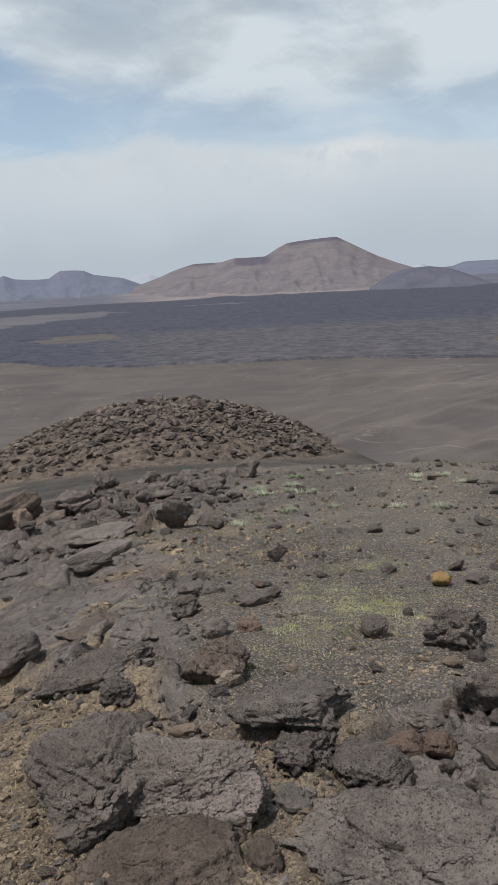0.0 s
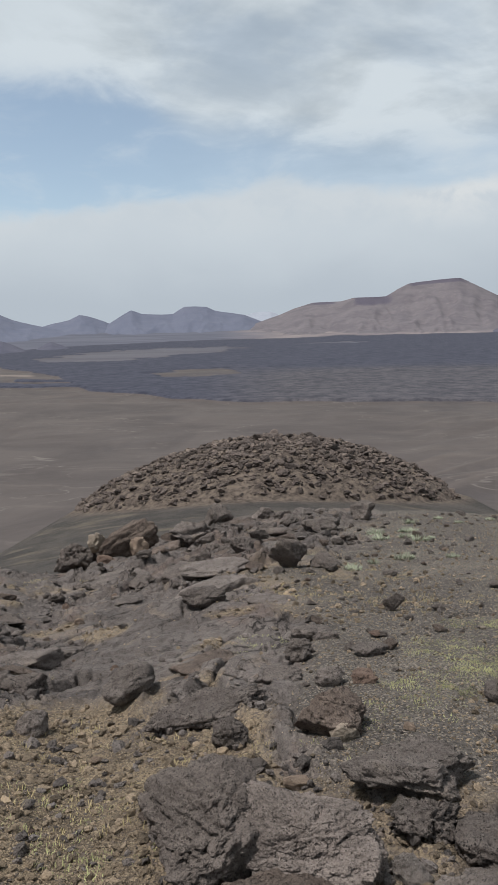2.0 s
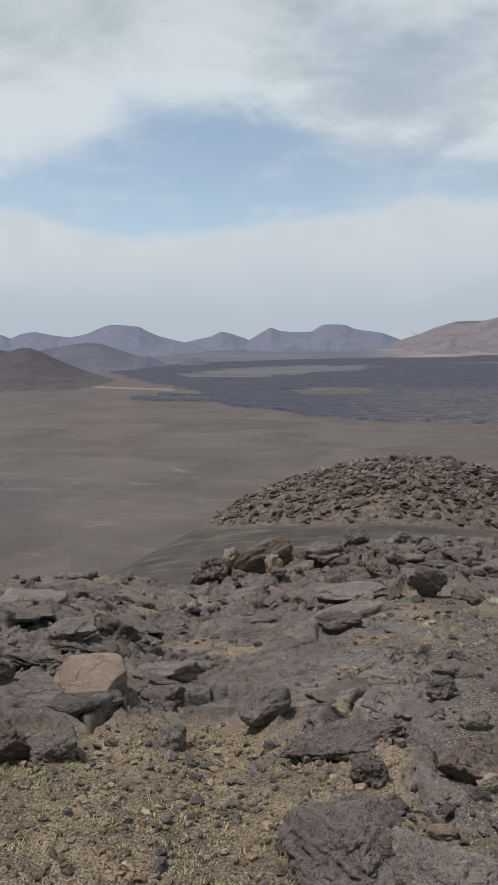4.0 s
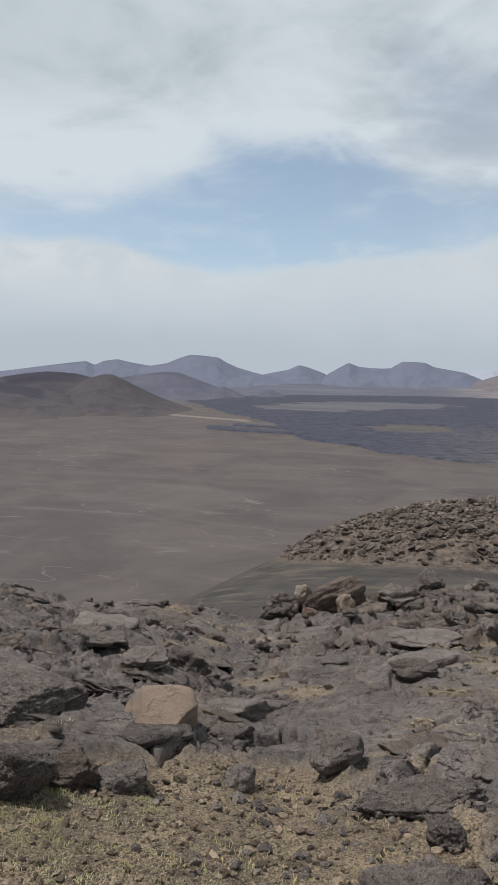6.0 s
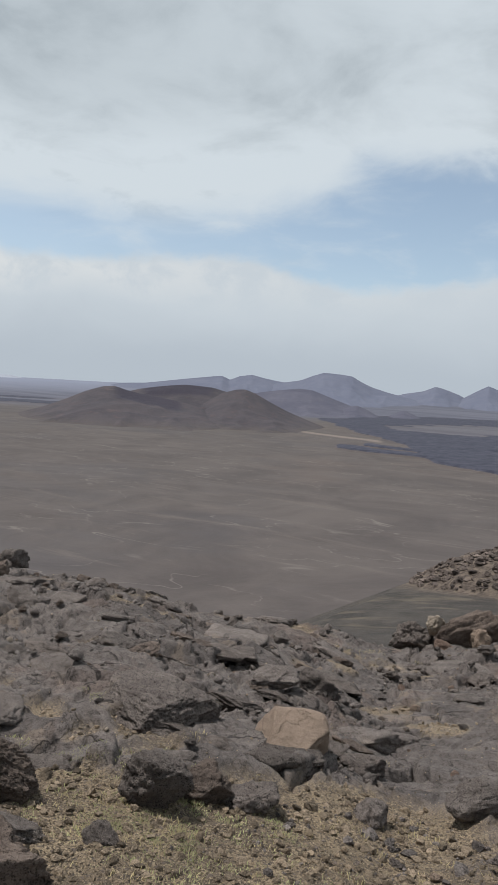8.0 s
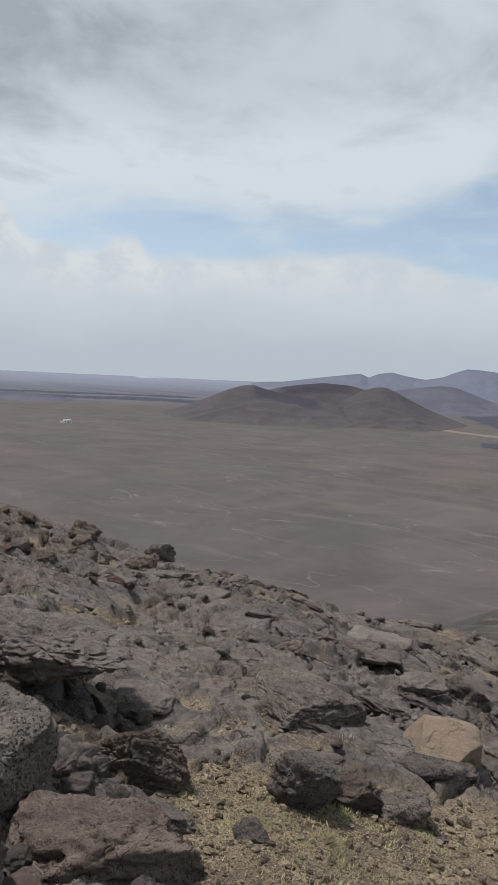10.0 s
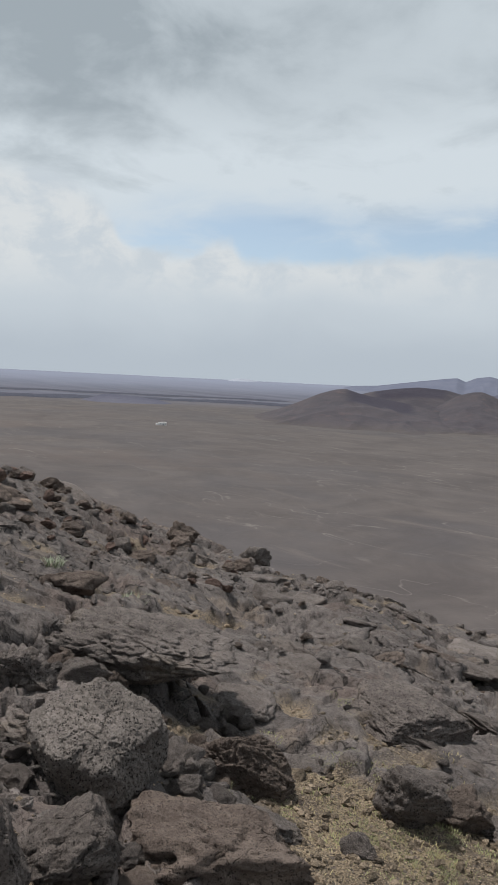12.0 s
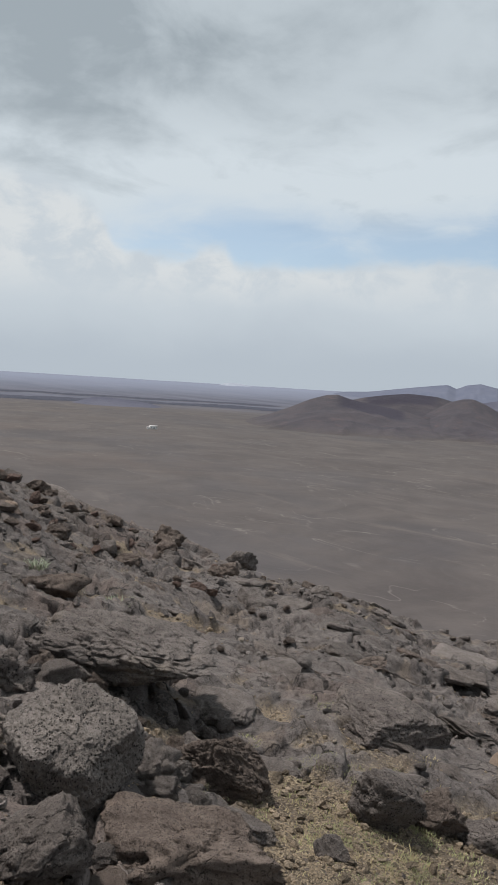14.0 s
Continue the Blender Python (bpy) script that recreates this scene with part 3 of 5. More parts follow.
        one = math_node(tree, "MULTIPLY", ramp(tree, streak, 0.0, wide, 1.0, 0.0), ramp(tree, noise_tex(tree, mapped(tree, where, stretch, turn, (5, 5, 0)), 3.0, 5.0, 0.7), 0.49, 0.62))
        line = math_node(tree, "MAXIMUM", line, one)
    plain = mix(tree, ramp(tree, wash, 0.3, 0.7), (0.05976, 0.05021, 0.04772), (0.08964, 0.07553, 0.06972))
    plain = mix(tree, ramp(tree, noise_tex(tree, where, 0.006, 6.0, 0.65), 0.52, 0.68, 0.0, 0.6), plain, (0.0913, 0.07138, 0.06308))
    plain = mix(tree, ramp(tree, noise_tex(tree, mapped(tree, where, (1, 1, 1), 0.4, (70, 20, 0)), 0.0035, 8.0, 0.7), 0.50, 0.62, 0.0, 0.35), plain, (0.05478, 0.05146, 0.05644))
    smear = noise_tex(tree, mapped(tree, where, (0.004, 0.018, 0.0), 0.25), 3.0, 7.0, 0.68, 0.8)
    plain = mix(tree, ramp(tree, smear, 0.55, 0.70, 0.0, 0.45), plain, (0.125, 0.105, 0.093))
    plain = mix(tree, math_node(tree, "MULTIPLY", line, 0.6), plain, (0.166, 0.146, 0.131))
    plain = mix(tree, sand, plain, (0.1784, 0.1452, 0.1245))
    reach = node(tree, "ShaderNodeVectorMath", Vector=where)
    reach.operation = "LENGTH"
    plain_share = ramp(tree, reach.outputs["Value"], 70.0, 130.0)
    crust = noise_tex(tree, where, 0.085, 9.0, 0.8)
    # lava field: the blue of distance haze is mixed into the crust colours
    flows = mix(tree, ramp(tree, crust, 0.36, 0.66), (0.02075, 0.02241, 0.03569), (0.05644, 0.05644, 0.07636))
    old = mix(tree, ramp(tree, crust, 0.36, 0.68), (0.02988, 0.02822, 0.03486), (0.1079, 0.09628, 0.09794))
    old = mix(tree, ramp(tree, noise_tex(tree, where, 0.05, 6.0, 0.8), 0.64, 0.72, 0.0, 0.6), old, (0.1577, 0.1411, 0.1369))
    flows = mix(tree, attribute(tree, "old"), flows, old)
    flows = mix(tree, ramp(tree, noise_tex(tree, mapped(tree, where, (0.003, 0.012, 0.0), 0.1), 3.0, 7.0, 0.65), 0.60, 0.70, 0.0, 0.25), flows, (0.0996, 0.09296, 0.1037))
    # far ground: the plain turned blue-grey, distance haze put into its colour
    hazy_plain = mix(tree, ramp(tree, noise_tex(tree, mapped(tree, where, (0.0006, 0.003, 0.0), 0.2), 3.0, 6.0, 0.6), 0.35, 0.68), (0.06972, 0.07138, 0.09296), (0.0996, 0.0996, 0.122))
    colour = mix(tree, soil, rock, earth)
    colour = mix(tree, ash, colour, ashes)
    scree = mix(tree, ramp(tree, noise_tex(tree, where, 3.2, 7.0, 0.75), 0.36, 0.62), (0.052, 0.040, 0.034), (0.160, 0.126, 0.100))
    colour = mix(tree, mound, colour, scree)
    colour = mix(tree, plain_share, colour, plain)
    colour = mix(tree, far, colour, mix(tree, attribute(tree, "horizon_haze"), hazy_plain, (0.1577, 0.1701, 0.2175)))
    colour = mix(tree, attribute(tree, "fan"), colour, mix(tree, ramp(tree, noise_tex(tree, where, 0.008, 7.0, 0.65), 0.35, 0.65), (0.1286, 0.1096, 0.1129), (0.2033, 0.1726, 0.166)))
    edge = math_node(tree, "ADD", lava, math_node(tree, "MULTIPLY", math_node(tree, "SUBTRACT", noise_tex(tree, where, 0.02, 8.0, 0.7), 0.5), 0.7))
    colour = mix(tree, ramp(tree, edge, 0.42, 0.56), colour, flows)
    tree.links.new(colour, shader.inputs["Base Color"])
    near = math_node(tree, "SUBTRACT", 1.0, plain_share)
    first = bump(tree, shader, mid, math_node(tree, "MULTIPLY", near, 0.6), 0.035)
    second = bump(tree, shader, skin, math_node(tree, "MULTIPLY", near, math_node(tree, "SUBTRACT", 0.9, math_node(tree, "MULTIPLY", math_node(tree, "MAXIMUM", soil, ash), 0.9))), 0.03, first)
    third = bump(tree, shader, math_node(tree, "ADD", math_node(tree, "MULTIPLY", clod.outputs["Distance"], 1.5), math_node(tree, "SUBTRACT", 1.0, cinder.outputs["Distance"])), math_node(tree, "MULTIPLY", near, math_node(tree, "MULTIPLY", math_node(tree, "MAXIMUM", soil, ash), 0.9)), 0.015, second)
    rough_far = noise_tex(tree, where, 0.05, 6.0, 0.7)
    bump(tree, shader, rough_far, math_node(tree, "MULTIPLY", plain_share, 0.4), 1.2, third)
    return m


GROUND = ground_material()


def hill_material(name, dark, light, streak, size=0.01, apron=None):
    m, tree, shader = material(name, 0.95)
    where = tree.nodes.new("ShaderNodeTexCoord").outputs["Object"]
    big = noise_tex(tree, where, size, 7.0, 0.62, 0.4)
    colour = mix(tree, ramp(tree, big, 0.34, 0.66), dark, light)
    gully = noise_tex(tree, mapped(tree, where, (1, 1, 0.25)), size * 3.5, 7.0, 0.65, 0.8)
    colour = mix(tree, ramp(tree, gully, 0.54, 0.7, 0.0, 0.6), colour, streak)
    # darker, bluer colour inside the marked patches
    colour = mix(tree, math_node(tree, "MULTIPLY", attribute(tree, "dark_patch"), 0.75), colour, [c * 0.62 for c in dark[:2]] + [dark[2] * 0.80])
    if apron:
        height = node(tree, "ShaderNodeSeparateXYZ", Vector=where).outputs[2]
        height = math_node(tree, "ADD", height, math_node(tree, "MULTIPLY", gully, 30.0))
        colour = mix(tree, ramp(tree, height, -48.0, -34.0, 1.0, 0.0), colour, apron)
    tree.links.new(colour, shader.inputs["Base Color"])
    bump(tree, shader, gully, 0.5, 5.0)
    return m


SANDY_HILL = hill_material("sandy_hill", (0.1013, 0.08964, 0.0996), (0.1345, 0.1187, 0.1262), (0.176, 0.1511, 0.1494), 0.01, (0.1892, 0.1635, 0.1594))
# distance haze is painted in: the blue, dark and pale hills carry its tint
HAZY_BLUE_HILL = hill_material("hazy_blue_hill", (0.09794, 0.1062, 0.1461), (0.1112, 0.1187, 0.1577), (0.1212, 0.127, 0.161))
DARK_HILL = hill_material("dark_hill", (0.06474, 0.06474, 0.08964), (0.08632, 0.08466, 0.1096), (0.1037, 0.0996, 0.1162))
HAZY_PALE_HILL = hill_material("hazy_pale_hill", (0.249, 0.2656, 0.3071), (0.2822, 0.2988, 0.3403), (0.2988, 0.3154, 0.3486))
PLAIN_HILL = hill_material("plain_hill", (0.06806, 0.0581, 0.05478), (0.09628, 0.08217, 0.07553), (0.1079, 0.08964, 0.07968), 0.02)
CONE_HILL = hill_material("cone_hill", (0.046, 0.041, 0.048), (0.064, 0.055, 0.060), (0.090, 0.066, 0.064), 0.02, (0.070, 0.059, 0.055))


def plain_material(name, colour, vary=0.2, size=30.0, roughness=0.85):
    m, tree, shader = material(name, roughness)
    where = tree.nodes.new("ShaderNodeTexCoord").outputs["Object"]
    n = noise_tex(tree, where, size, 4.0)
    tree.links.new(mix(tree, ramp(tree, n, 0.3, 0.7), [c * (1 - vary) for c in colour], [c * (1 + vary) for c in colour]), shader.inputs["Base Color"])
    return m


GRASS = plain_material("green_grass", (0.275, 0.272, 0.135), 0.4, 3.0)
DRY_GRASS = plain_material("dry_grass", (0.34, 0.28, 0.15), 0.35, 3.0)
SAGE = plain_material("sage_leaves", (0.26, 0.28, 0.20), 0.3, 5.0)
WHITEWASH = plain_material("whitewash", (0.75, 0.73, 0.70), 0.06, 0.5)
DARK_OPENING = plain_material("dark_opening", (0.08, 0.08, 0.09), 0.1, 0.5)

# ---- land ----


def mesh_of(name, verts, faces, mat, soft=True):
    """A mesh from arrays of corners and of faces with equal numbers of corners."""
    verts, faces = np.asarray(verts, np.float32), np.asarray(faces, np.int32)
    me = bpy.data.meshes.new(name)
    n, k = faces.shape
    me.vertices.add(len(verts))
    me.vertices.foreach_set("co", verts.ravel())
    me.loops.add(n * k)
    me.loops.foreach_set("vertex_index", faces.ravel())
    me.polygons.add(n)
    me.polygons.foreach_set("loop_start", np.arange(0, n * k, k, dtype=np.int32))
    me.polygons.foreach_set("use_smooth", np.full(n, soft))
    me.materials.append(mat)
    me.update(calc_edges=True)
    me.validate()
    return me


def quads(rows, cols, closed=False):
    i, j = np.meshgrid(np.arange(rows - 1), np.arange(cols if closed else cols - 1), indexing="ij")
    a, b = i * cols + j, i * cols + (j + 1) % cols
    return np.stack([a, b, b + cols, a + cols], -1).reshape(-1, 4)


def build_ground():
    """One sheet in rings about the standing place, finer where the shoulder is near, out to the horizon."""
    side = np.concatenate([np.arange(-180, -21, 2.5), np.arange(-20, 76, 0.16), np.arange(76, 180, 2.5)])
    rings = np.concatenate([[0.02, 0.4, 0.8], np.geomspace(1.1, 18, 620), np.geomspace(18.15, 60, 85), np.geomspace(61.3, 180, 40), np.geomspace(182, 520, 160), np.geomspace(523, 1300, 120), np.geomspace(1315, 4950, 75)])
    r, a = np.meshgrid(rings, np.radians(side[::-1]), indexing="ij")
    x, y = (-r * np.sin(a)).ravel(), (r * np.cos(a)).ravel()
    z = surface(x, y)
    faces = quads(len(rings), len(side), True)
    me = mesh_of("ground", np.stack([x, y, z], -1), faces, GROUND)
    soil, ash, lava, far, island = zones(x, y)
    dome, d = mound_height(x, y)
    az, dist = bearing(x, y)
    ln = np.log(dist + 1) + 0.05 * fbm(x / 90, y / 90, seed=61)
    sand = smooth(np.abs(ln - math.log(1090) - (az - 29.5) * 0.02), 0.035, 0.012) * smooth(np.abs(az - 28.2), 3.4, 2.6) * 0.85
    sand = np.maximum(sand, smooth(np.abs(ln - math.log(2500)), 0.03, 0.01) * smooth(np.abs(az + 9.5), 2.6, 1.8))
    dune = smooth(az, -2, -6) * smooth(dist, 190, 230) * smooth(dist, 520, 400)
    fold = np.abs(fbm((x + y) / 210, (x - y + 9 * fbm(x / 60, y / 60, seed=68)) / 34, seed=58, octaves=3))
    sand = np.maximum(sand, dune * smooth(fold, 0.06, 0.0) * 0.18)
    # painted haze: paler blue towards the horizon, only on the left
    horizon_haze = smooth(ln + 0.12 * fbm(x / 400, y / 400, seed=65), math.log(2700), math.log(4600))
    horizon_haze = horizon_haze * smooth(az, 38, 48)
    saddle = smooth(dist, 15.5, 17.5)
    old = smooth(ln + 0.25 * fbm(x / 200, y / 200, seed=66), math.log(1050), math.log(800)) * smooth(az, 15, 5) * 0.75
    fan = smooth(ln, math.log(2620), math.log(2800)) * smooth(az + 3 * fbm(x / 300, y / 300, seed=67), 12, 6) * smooth(az, -14, -11)
    shelf = smooth(d, 1.12, 1.0) * smooth(dist, 20, 24)
    for name, values in (("soil", soil), ("ash", ash), ("lava", lava), ("far", far), ("mound", shelf), ("sand", sand), ("horizon_haze", horizon_haze), ("saddle", saddle), ("old", old), ("fan", fan)):
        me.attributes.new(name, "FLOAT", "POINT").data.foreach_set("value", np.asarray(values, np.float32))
    return tagged(new("ground", me), "dark volcanic hillside of lava rock, ash and tan grit above a brown plain", "ground", kind="structure")


ground = build_ground()


def ridge(name, crest, dist, reach, mat, label, base=-64.0, seed=0, gully=0.3, curve_of=1.5, spur=0.10, step=9.0, category="mountain", dark=None):
    """A far ridge across the view: crest stations (bearing, elevation), its distance, and how far its slopes run to their foot."""
    az_at, el_at = np.array(sorted(crest)).T
    side = np.arange(az_at[0], az_at[-1], math.degrees(step / dist))
    away = np.concatenate([-np.linspace(1.25, 0, 64) ** 1.3, np.linspace(0, 1.25, 26)[1:] ** 1.3])
    u, a = np.meshgrid(away, side, indexing="ij")
    u, a = u.ravel(), a.ravel()
    top = np.interp(a, az_at, el_at) * 0.8 + glide(a, az_at, el_at) * 0.2
    run = a * dist * math.pi / 180
    wave = dist * spur * fbm(run / 420, u * 0 + seed, seed=seed, octaves=4)
    r = dist + wave * (1 - np.abs(u)) + u * reach
    height = 1.6 + (dist + wave) * np.tan(np.radians(top)) - base
    cut = np.abs(fbm(run / 170 + 0.5 * fbm(run / 90, u * 3, seed=seed + 1), u * 1.1 + seed, seed=seed + 2, octaves=4, gain=0.55))
    v = np.clip(np.abs(u) * (1 + gully * (cut - 0.16) * smooth(np.abs(u), 0.02, 0.3) * 2.4), 0, 1)
    shape = (1 - v) ** curve_of * smooth(np.abs(u), 1.2, 0.85)
    bumps = 1 + 0.10 * fbm(run / 70, u * 5, seed=seed + 5, octaves=4) * smooth(np.abs(u), 0.0, 0.15)
    z = base + height * shape * bumps
    me = mesh_of(name, np.stack([-np.sin(np.radians(a)) * r, np.cos(np.radians(a)) * r, z], -1), quads(len(away), len(side)), mat)
    # ragged darker patches on the front slope, just below the crest
    dark_patch = np.zeros(len(a))
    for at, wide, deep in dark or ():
        dark_patch = np.maximum(dark_patch, smooth(np.abs(a - at) + 1.2 * fbm(run / 120, u * 4, seed=seed + 9), wide, wide * 0.7) * smooth(np.abs(u), deep, deep * 0.7) * smooth(u, 0.1, 0.0))
    me.attributes.new("dark_patch", "FLOAT", "POINT").data.foreach_set("value", np.asarray(dark_patch, np.float32))
    return tagged(new(name, me), label, category)


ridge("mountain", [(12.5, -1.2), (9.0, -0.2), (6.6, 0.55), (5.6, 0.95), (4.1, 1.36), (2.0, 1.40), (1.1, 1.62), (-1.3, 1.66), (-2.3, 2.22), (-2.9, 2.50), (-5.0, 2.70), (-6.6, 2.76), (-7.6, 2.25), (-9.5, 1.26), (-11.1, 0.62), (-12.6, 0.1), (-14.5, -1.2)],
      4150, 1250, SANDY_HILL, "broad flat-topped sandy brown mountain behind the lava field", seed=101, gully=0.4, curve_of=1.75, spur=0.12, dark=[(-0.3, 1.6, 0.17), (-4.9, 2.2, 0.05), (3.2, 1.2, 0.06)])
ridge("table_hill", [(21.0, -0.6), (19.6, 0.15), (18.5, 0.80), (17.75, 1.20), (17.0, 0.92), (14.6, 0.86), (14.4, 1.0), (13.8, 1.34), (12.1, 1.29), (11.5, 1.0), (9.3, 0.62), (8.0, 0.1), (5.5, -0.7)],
      4300, 900, HAZY_BLUE_HILL, "distant hill, tinted blue-grey by haze, with a small flat top and a pointed end", seed=102, spur=0.05)
ridge("far_peak", [(25.6, -0.2), (23.6, 0.35), (22.3, 0.60), (21.5, 0.96), (20.9, 0.84), (19.7, 0.42), (18.0, -0.5)], 4380, 800, HAZY_BLUE_HILL, "distant pointed hill, tinted blue-grey by haze", seed=104, spur=0.05)
ridge("far_mesa", [(34.6, -0.3), (33.4, 0.55), (31.5, 0.93), (30.5, 1.35), (29.8, 1.58), (27.6, 1.40), (27.1, 1.10), (26.2, 0.70), (24.9, 0.34), (22.5, -0.2), (21.0, -0.8)], 4050, 900, HAZY_BLUE_HILL, "distant hill, tinted blue-grey by haze, with a sloping flat top", seed=105, spur=0.05)
ridge("far_ridge", [(47.5, -0.6), (45.0, 0.0), (43.3, 0.10), (40.3, 0.56), (38.2, 0.86), (37.5, 0.93), (36.9, 0.68), (36.2, 0.98), (35.2, 1.13), (34.4, 0.95), (33.4, 0.78), (32.0, 0.6), (30.0, -0.4)], 4250, 900, HAZY_BLUE_HILL, "long distant ridge, tinted blue-grey by haze, with two humps", seed=106, spur=0.05)
ridge("far_mesa", [(-11.5, -0.9), (-13.2, 0.1), (-14.9, 0.24), (-15.6, 0.48), (-18.0, 0.50), (-20.5, 0.40), (-23.5, -0.9)], 4300, 800, HAZY_BLUE_HILL, "distant hill, tinted blue-grey by haze, with a low flat top", seed=108, spur=0.05)
ridge("pale_table", [(10.5, -0.5), (9.2, 0.55), (8.6, 0.74), (7.3, 0.80), (6.6, 0.5), (5.6, -0.5)], 4650, 400, HAZY_PALE_HILL, "faint flat hill on the horizon, paled by haze", seed=107, spur=0.02)
ridge("pale_table", [(-10.8, -0.4), (-12.0, 0.40), (-12.6, 0.56), (-13.3, 0.3), (-14.6, -0.5)], 4600, 400, HAZY_PALE_HILL, "faint pointed hill on the horizon, paled by haze", seed=109, spur=0.02)
ridge("pale_table", [(55.6, -0.6), (54.4, 0.02), (53.9, 0.12), (53.0, 0.10), (52.2, -0.05), (50.0, -0.5)], 4650, 400, HAZY_PALE_HILL, "faint flat hill on the horizon, paled by haze", seed=115, spur=0.02)
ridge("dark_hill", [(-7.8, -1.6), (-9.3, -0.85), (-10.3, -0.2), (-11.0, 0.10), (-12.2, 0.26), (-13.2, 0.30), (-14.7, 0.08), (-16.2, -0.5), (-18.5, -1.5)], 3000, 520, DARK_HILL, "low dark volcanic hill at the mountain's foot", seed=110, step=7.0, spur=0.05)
ridge("dark_hill", [(37.0, -1.5), (35.0, -0.25), (33.4, 0.05), (31.6, 0.28), (30.6, 0.22), (29.4, -0.2), (28.2, -0.62), (27.2, -0.95), (25.0, -1.6)], 2300, 420, DARK_HILL, "dark volcanic hill, bluish with haze, behind the cinder cone", seed=112, step=6.0, spur=0.08)
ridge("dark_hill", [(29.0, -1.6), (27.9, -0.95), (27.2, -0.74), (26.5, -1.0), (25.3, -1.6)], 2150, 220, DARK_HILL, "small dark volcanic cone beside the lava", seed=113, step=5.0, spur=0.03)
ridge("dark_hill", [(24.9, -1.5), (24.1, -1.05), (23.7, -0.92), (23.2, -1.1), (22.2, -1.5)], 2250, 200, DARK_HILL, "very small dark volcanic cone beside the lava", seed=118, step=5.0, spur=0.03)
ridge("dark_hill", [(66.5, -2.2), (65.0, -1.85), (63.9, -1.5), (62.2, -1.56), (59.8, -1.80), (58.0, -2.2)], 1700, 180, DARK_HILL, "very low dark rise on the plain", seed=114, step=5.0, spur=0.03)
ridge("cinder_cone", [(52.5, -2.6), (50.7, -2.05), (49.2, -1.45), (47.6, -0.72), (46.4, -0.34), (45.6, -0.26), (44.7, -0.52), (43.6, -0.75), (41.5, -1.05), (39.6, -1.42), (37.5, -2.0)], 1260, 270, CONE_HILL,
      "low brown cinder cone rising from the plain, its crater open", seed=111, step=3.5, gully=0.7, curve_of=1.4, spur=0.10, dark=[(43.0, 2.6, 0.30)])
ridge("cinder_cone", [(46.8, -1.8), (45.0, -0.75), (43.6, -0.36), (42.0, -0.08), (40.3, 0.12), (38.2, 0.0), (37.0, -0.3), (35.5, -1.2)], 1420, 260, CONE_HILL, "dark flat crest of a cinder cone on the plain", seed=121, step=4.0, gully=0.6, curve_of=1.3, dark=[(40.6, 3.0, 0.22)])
ridge("cinder_cone", [(40.5, -2.2), (38.4, -0.95), (37.4, -0.35), (36.4, -0.05), (35.7, 0.0), (34.9, -0.28), (33.8, -0.85), (32.4, -1.5), (30.8, -2.1), (29.0, -2.7)], 1330, 290, CONE_HILL,
      "reddish brown cinder cone with straight smooth flanks", seed=122, step=3.5, gully=0.6, curve_of=1.25, spur=0.03)
ridge("low_spur", [(-15.8, -6.2), (-17.2, -5.3), (-18.6, -4.6), (-19.8, -4.35), (-22.0, -4.5), (-25.0, -5.8)], 640, 60, PLAIN_HILL, "low brown spur at the edge of the lava field", seed=116, step=2.5, spur=0.03)


def part(name, me, parent, label=""):
    ob = new(name, me)
    ob.parent = parent
    return tagged(ob, label)


def box_mesh(name, size, at, mat, edge=0.05):
    bm = bmesh.new()
    bmesh.ops.create_cube(bm, size=1.0, matrix=Matrix.Translation(at) @ Matrix.Diagonal((*size, 1)))
    bmesh.ops.bevel(bm, geom=bm.edges[:], offset=edge, segments=1, affect="EDGES")
    me = bpy.data.meshes.new(name)
    bm.to_mesh(me)
    bm.free()
    me.materials.append(mat)
    return me


def build_house():
    a, dist = radians(59.45), 916.0
    x, y = -math.sin(a) * dist, math.cos(a) * dist
    house = new("white_house")
    house.matrix_world = pose(x, y, ground_at(x, y), 0, 0, math.degrees(a) + 12)
    tagged(house, "small white flat-roofed building alone on the plain", "house")
    part("wall", box_mesh("wall", (9, 5, 3.9), (0, 0, 1.45), WHITEWASH), house)
    part("roof", box_mesh("roof", (9.5, 5.5, 0.3), (0, 0, 3.55), WHITEWASH), house)
    part("annex", box_mesh("annex", (3, 4, 2.6), (-6.2, 0.4, 0.9), WHITEWASH), house)
    for k, u in enumerate((-4, 0.5, 4.2)):
        part("door" if k == 1 else "window", box_mesh("opening", (1.2, 0.2, 2.1 if k == 1 else 1.2), (u * 0.75, -2.52, 1.0 if k == 1 else 1.7), DARK_OPENING, 0.02), house)


build_house()

# ---- rocks ----
SPHERES = {}


def sphere(level):
    if level not in SPHERES:
        bm = bmesh.new()
        bmesh.ops.create_icosphere(bm, subdivisions=level, radius=1.0)
        bm.verts.ensure_lookup_table()
        SPHERES[level] = (np.array([v.co[:] for v in bm.verts]), np.array([[v.index for v in f.verts] for f in bm.faces]))
        bm.free()
    return SPHERES[level]


def cells(p, seed):
    """For places in space: the gap between the two nearest cells, and the nearest cell's own number."""
    base = np.floor(p)
    f1, f2, own = np.full(len(p), 9.0), np.full(len(p), 9.0), np.zeros(len(p))
    for dx in (-1, 0, 1):
        for dy in (-1, 0, 1):
            for dz in (-1, 0, 1):
                c = base + np.array([dx, dy, dz])
                spot = np.stack([lattice(c[:, 0], c[:, 1], c[:, 2], seed + k) for k in (1, 2, 3)], -1)
                d = np.linalg.norm(p - c - spot, axis=1)
                closer = d < f1
                f2 = np.where(closer, f1, np.minimum(f2, d))
                own = np.where(closer, spot[:, 0], own)
                f1 = np.where(closer, d, f1)
    return f2 - f1, own, f1


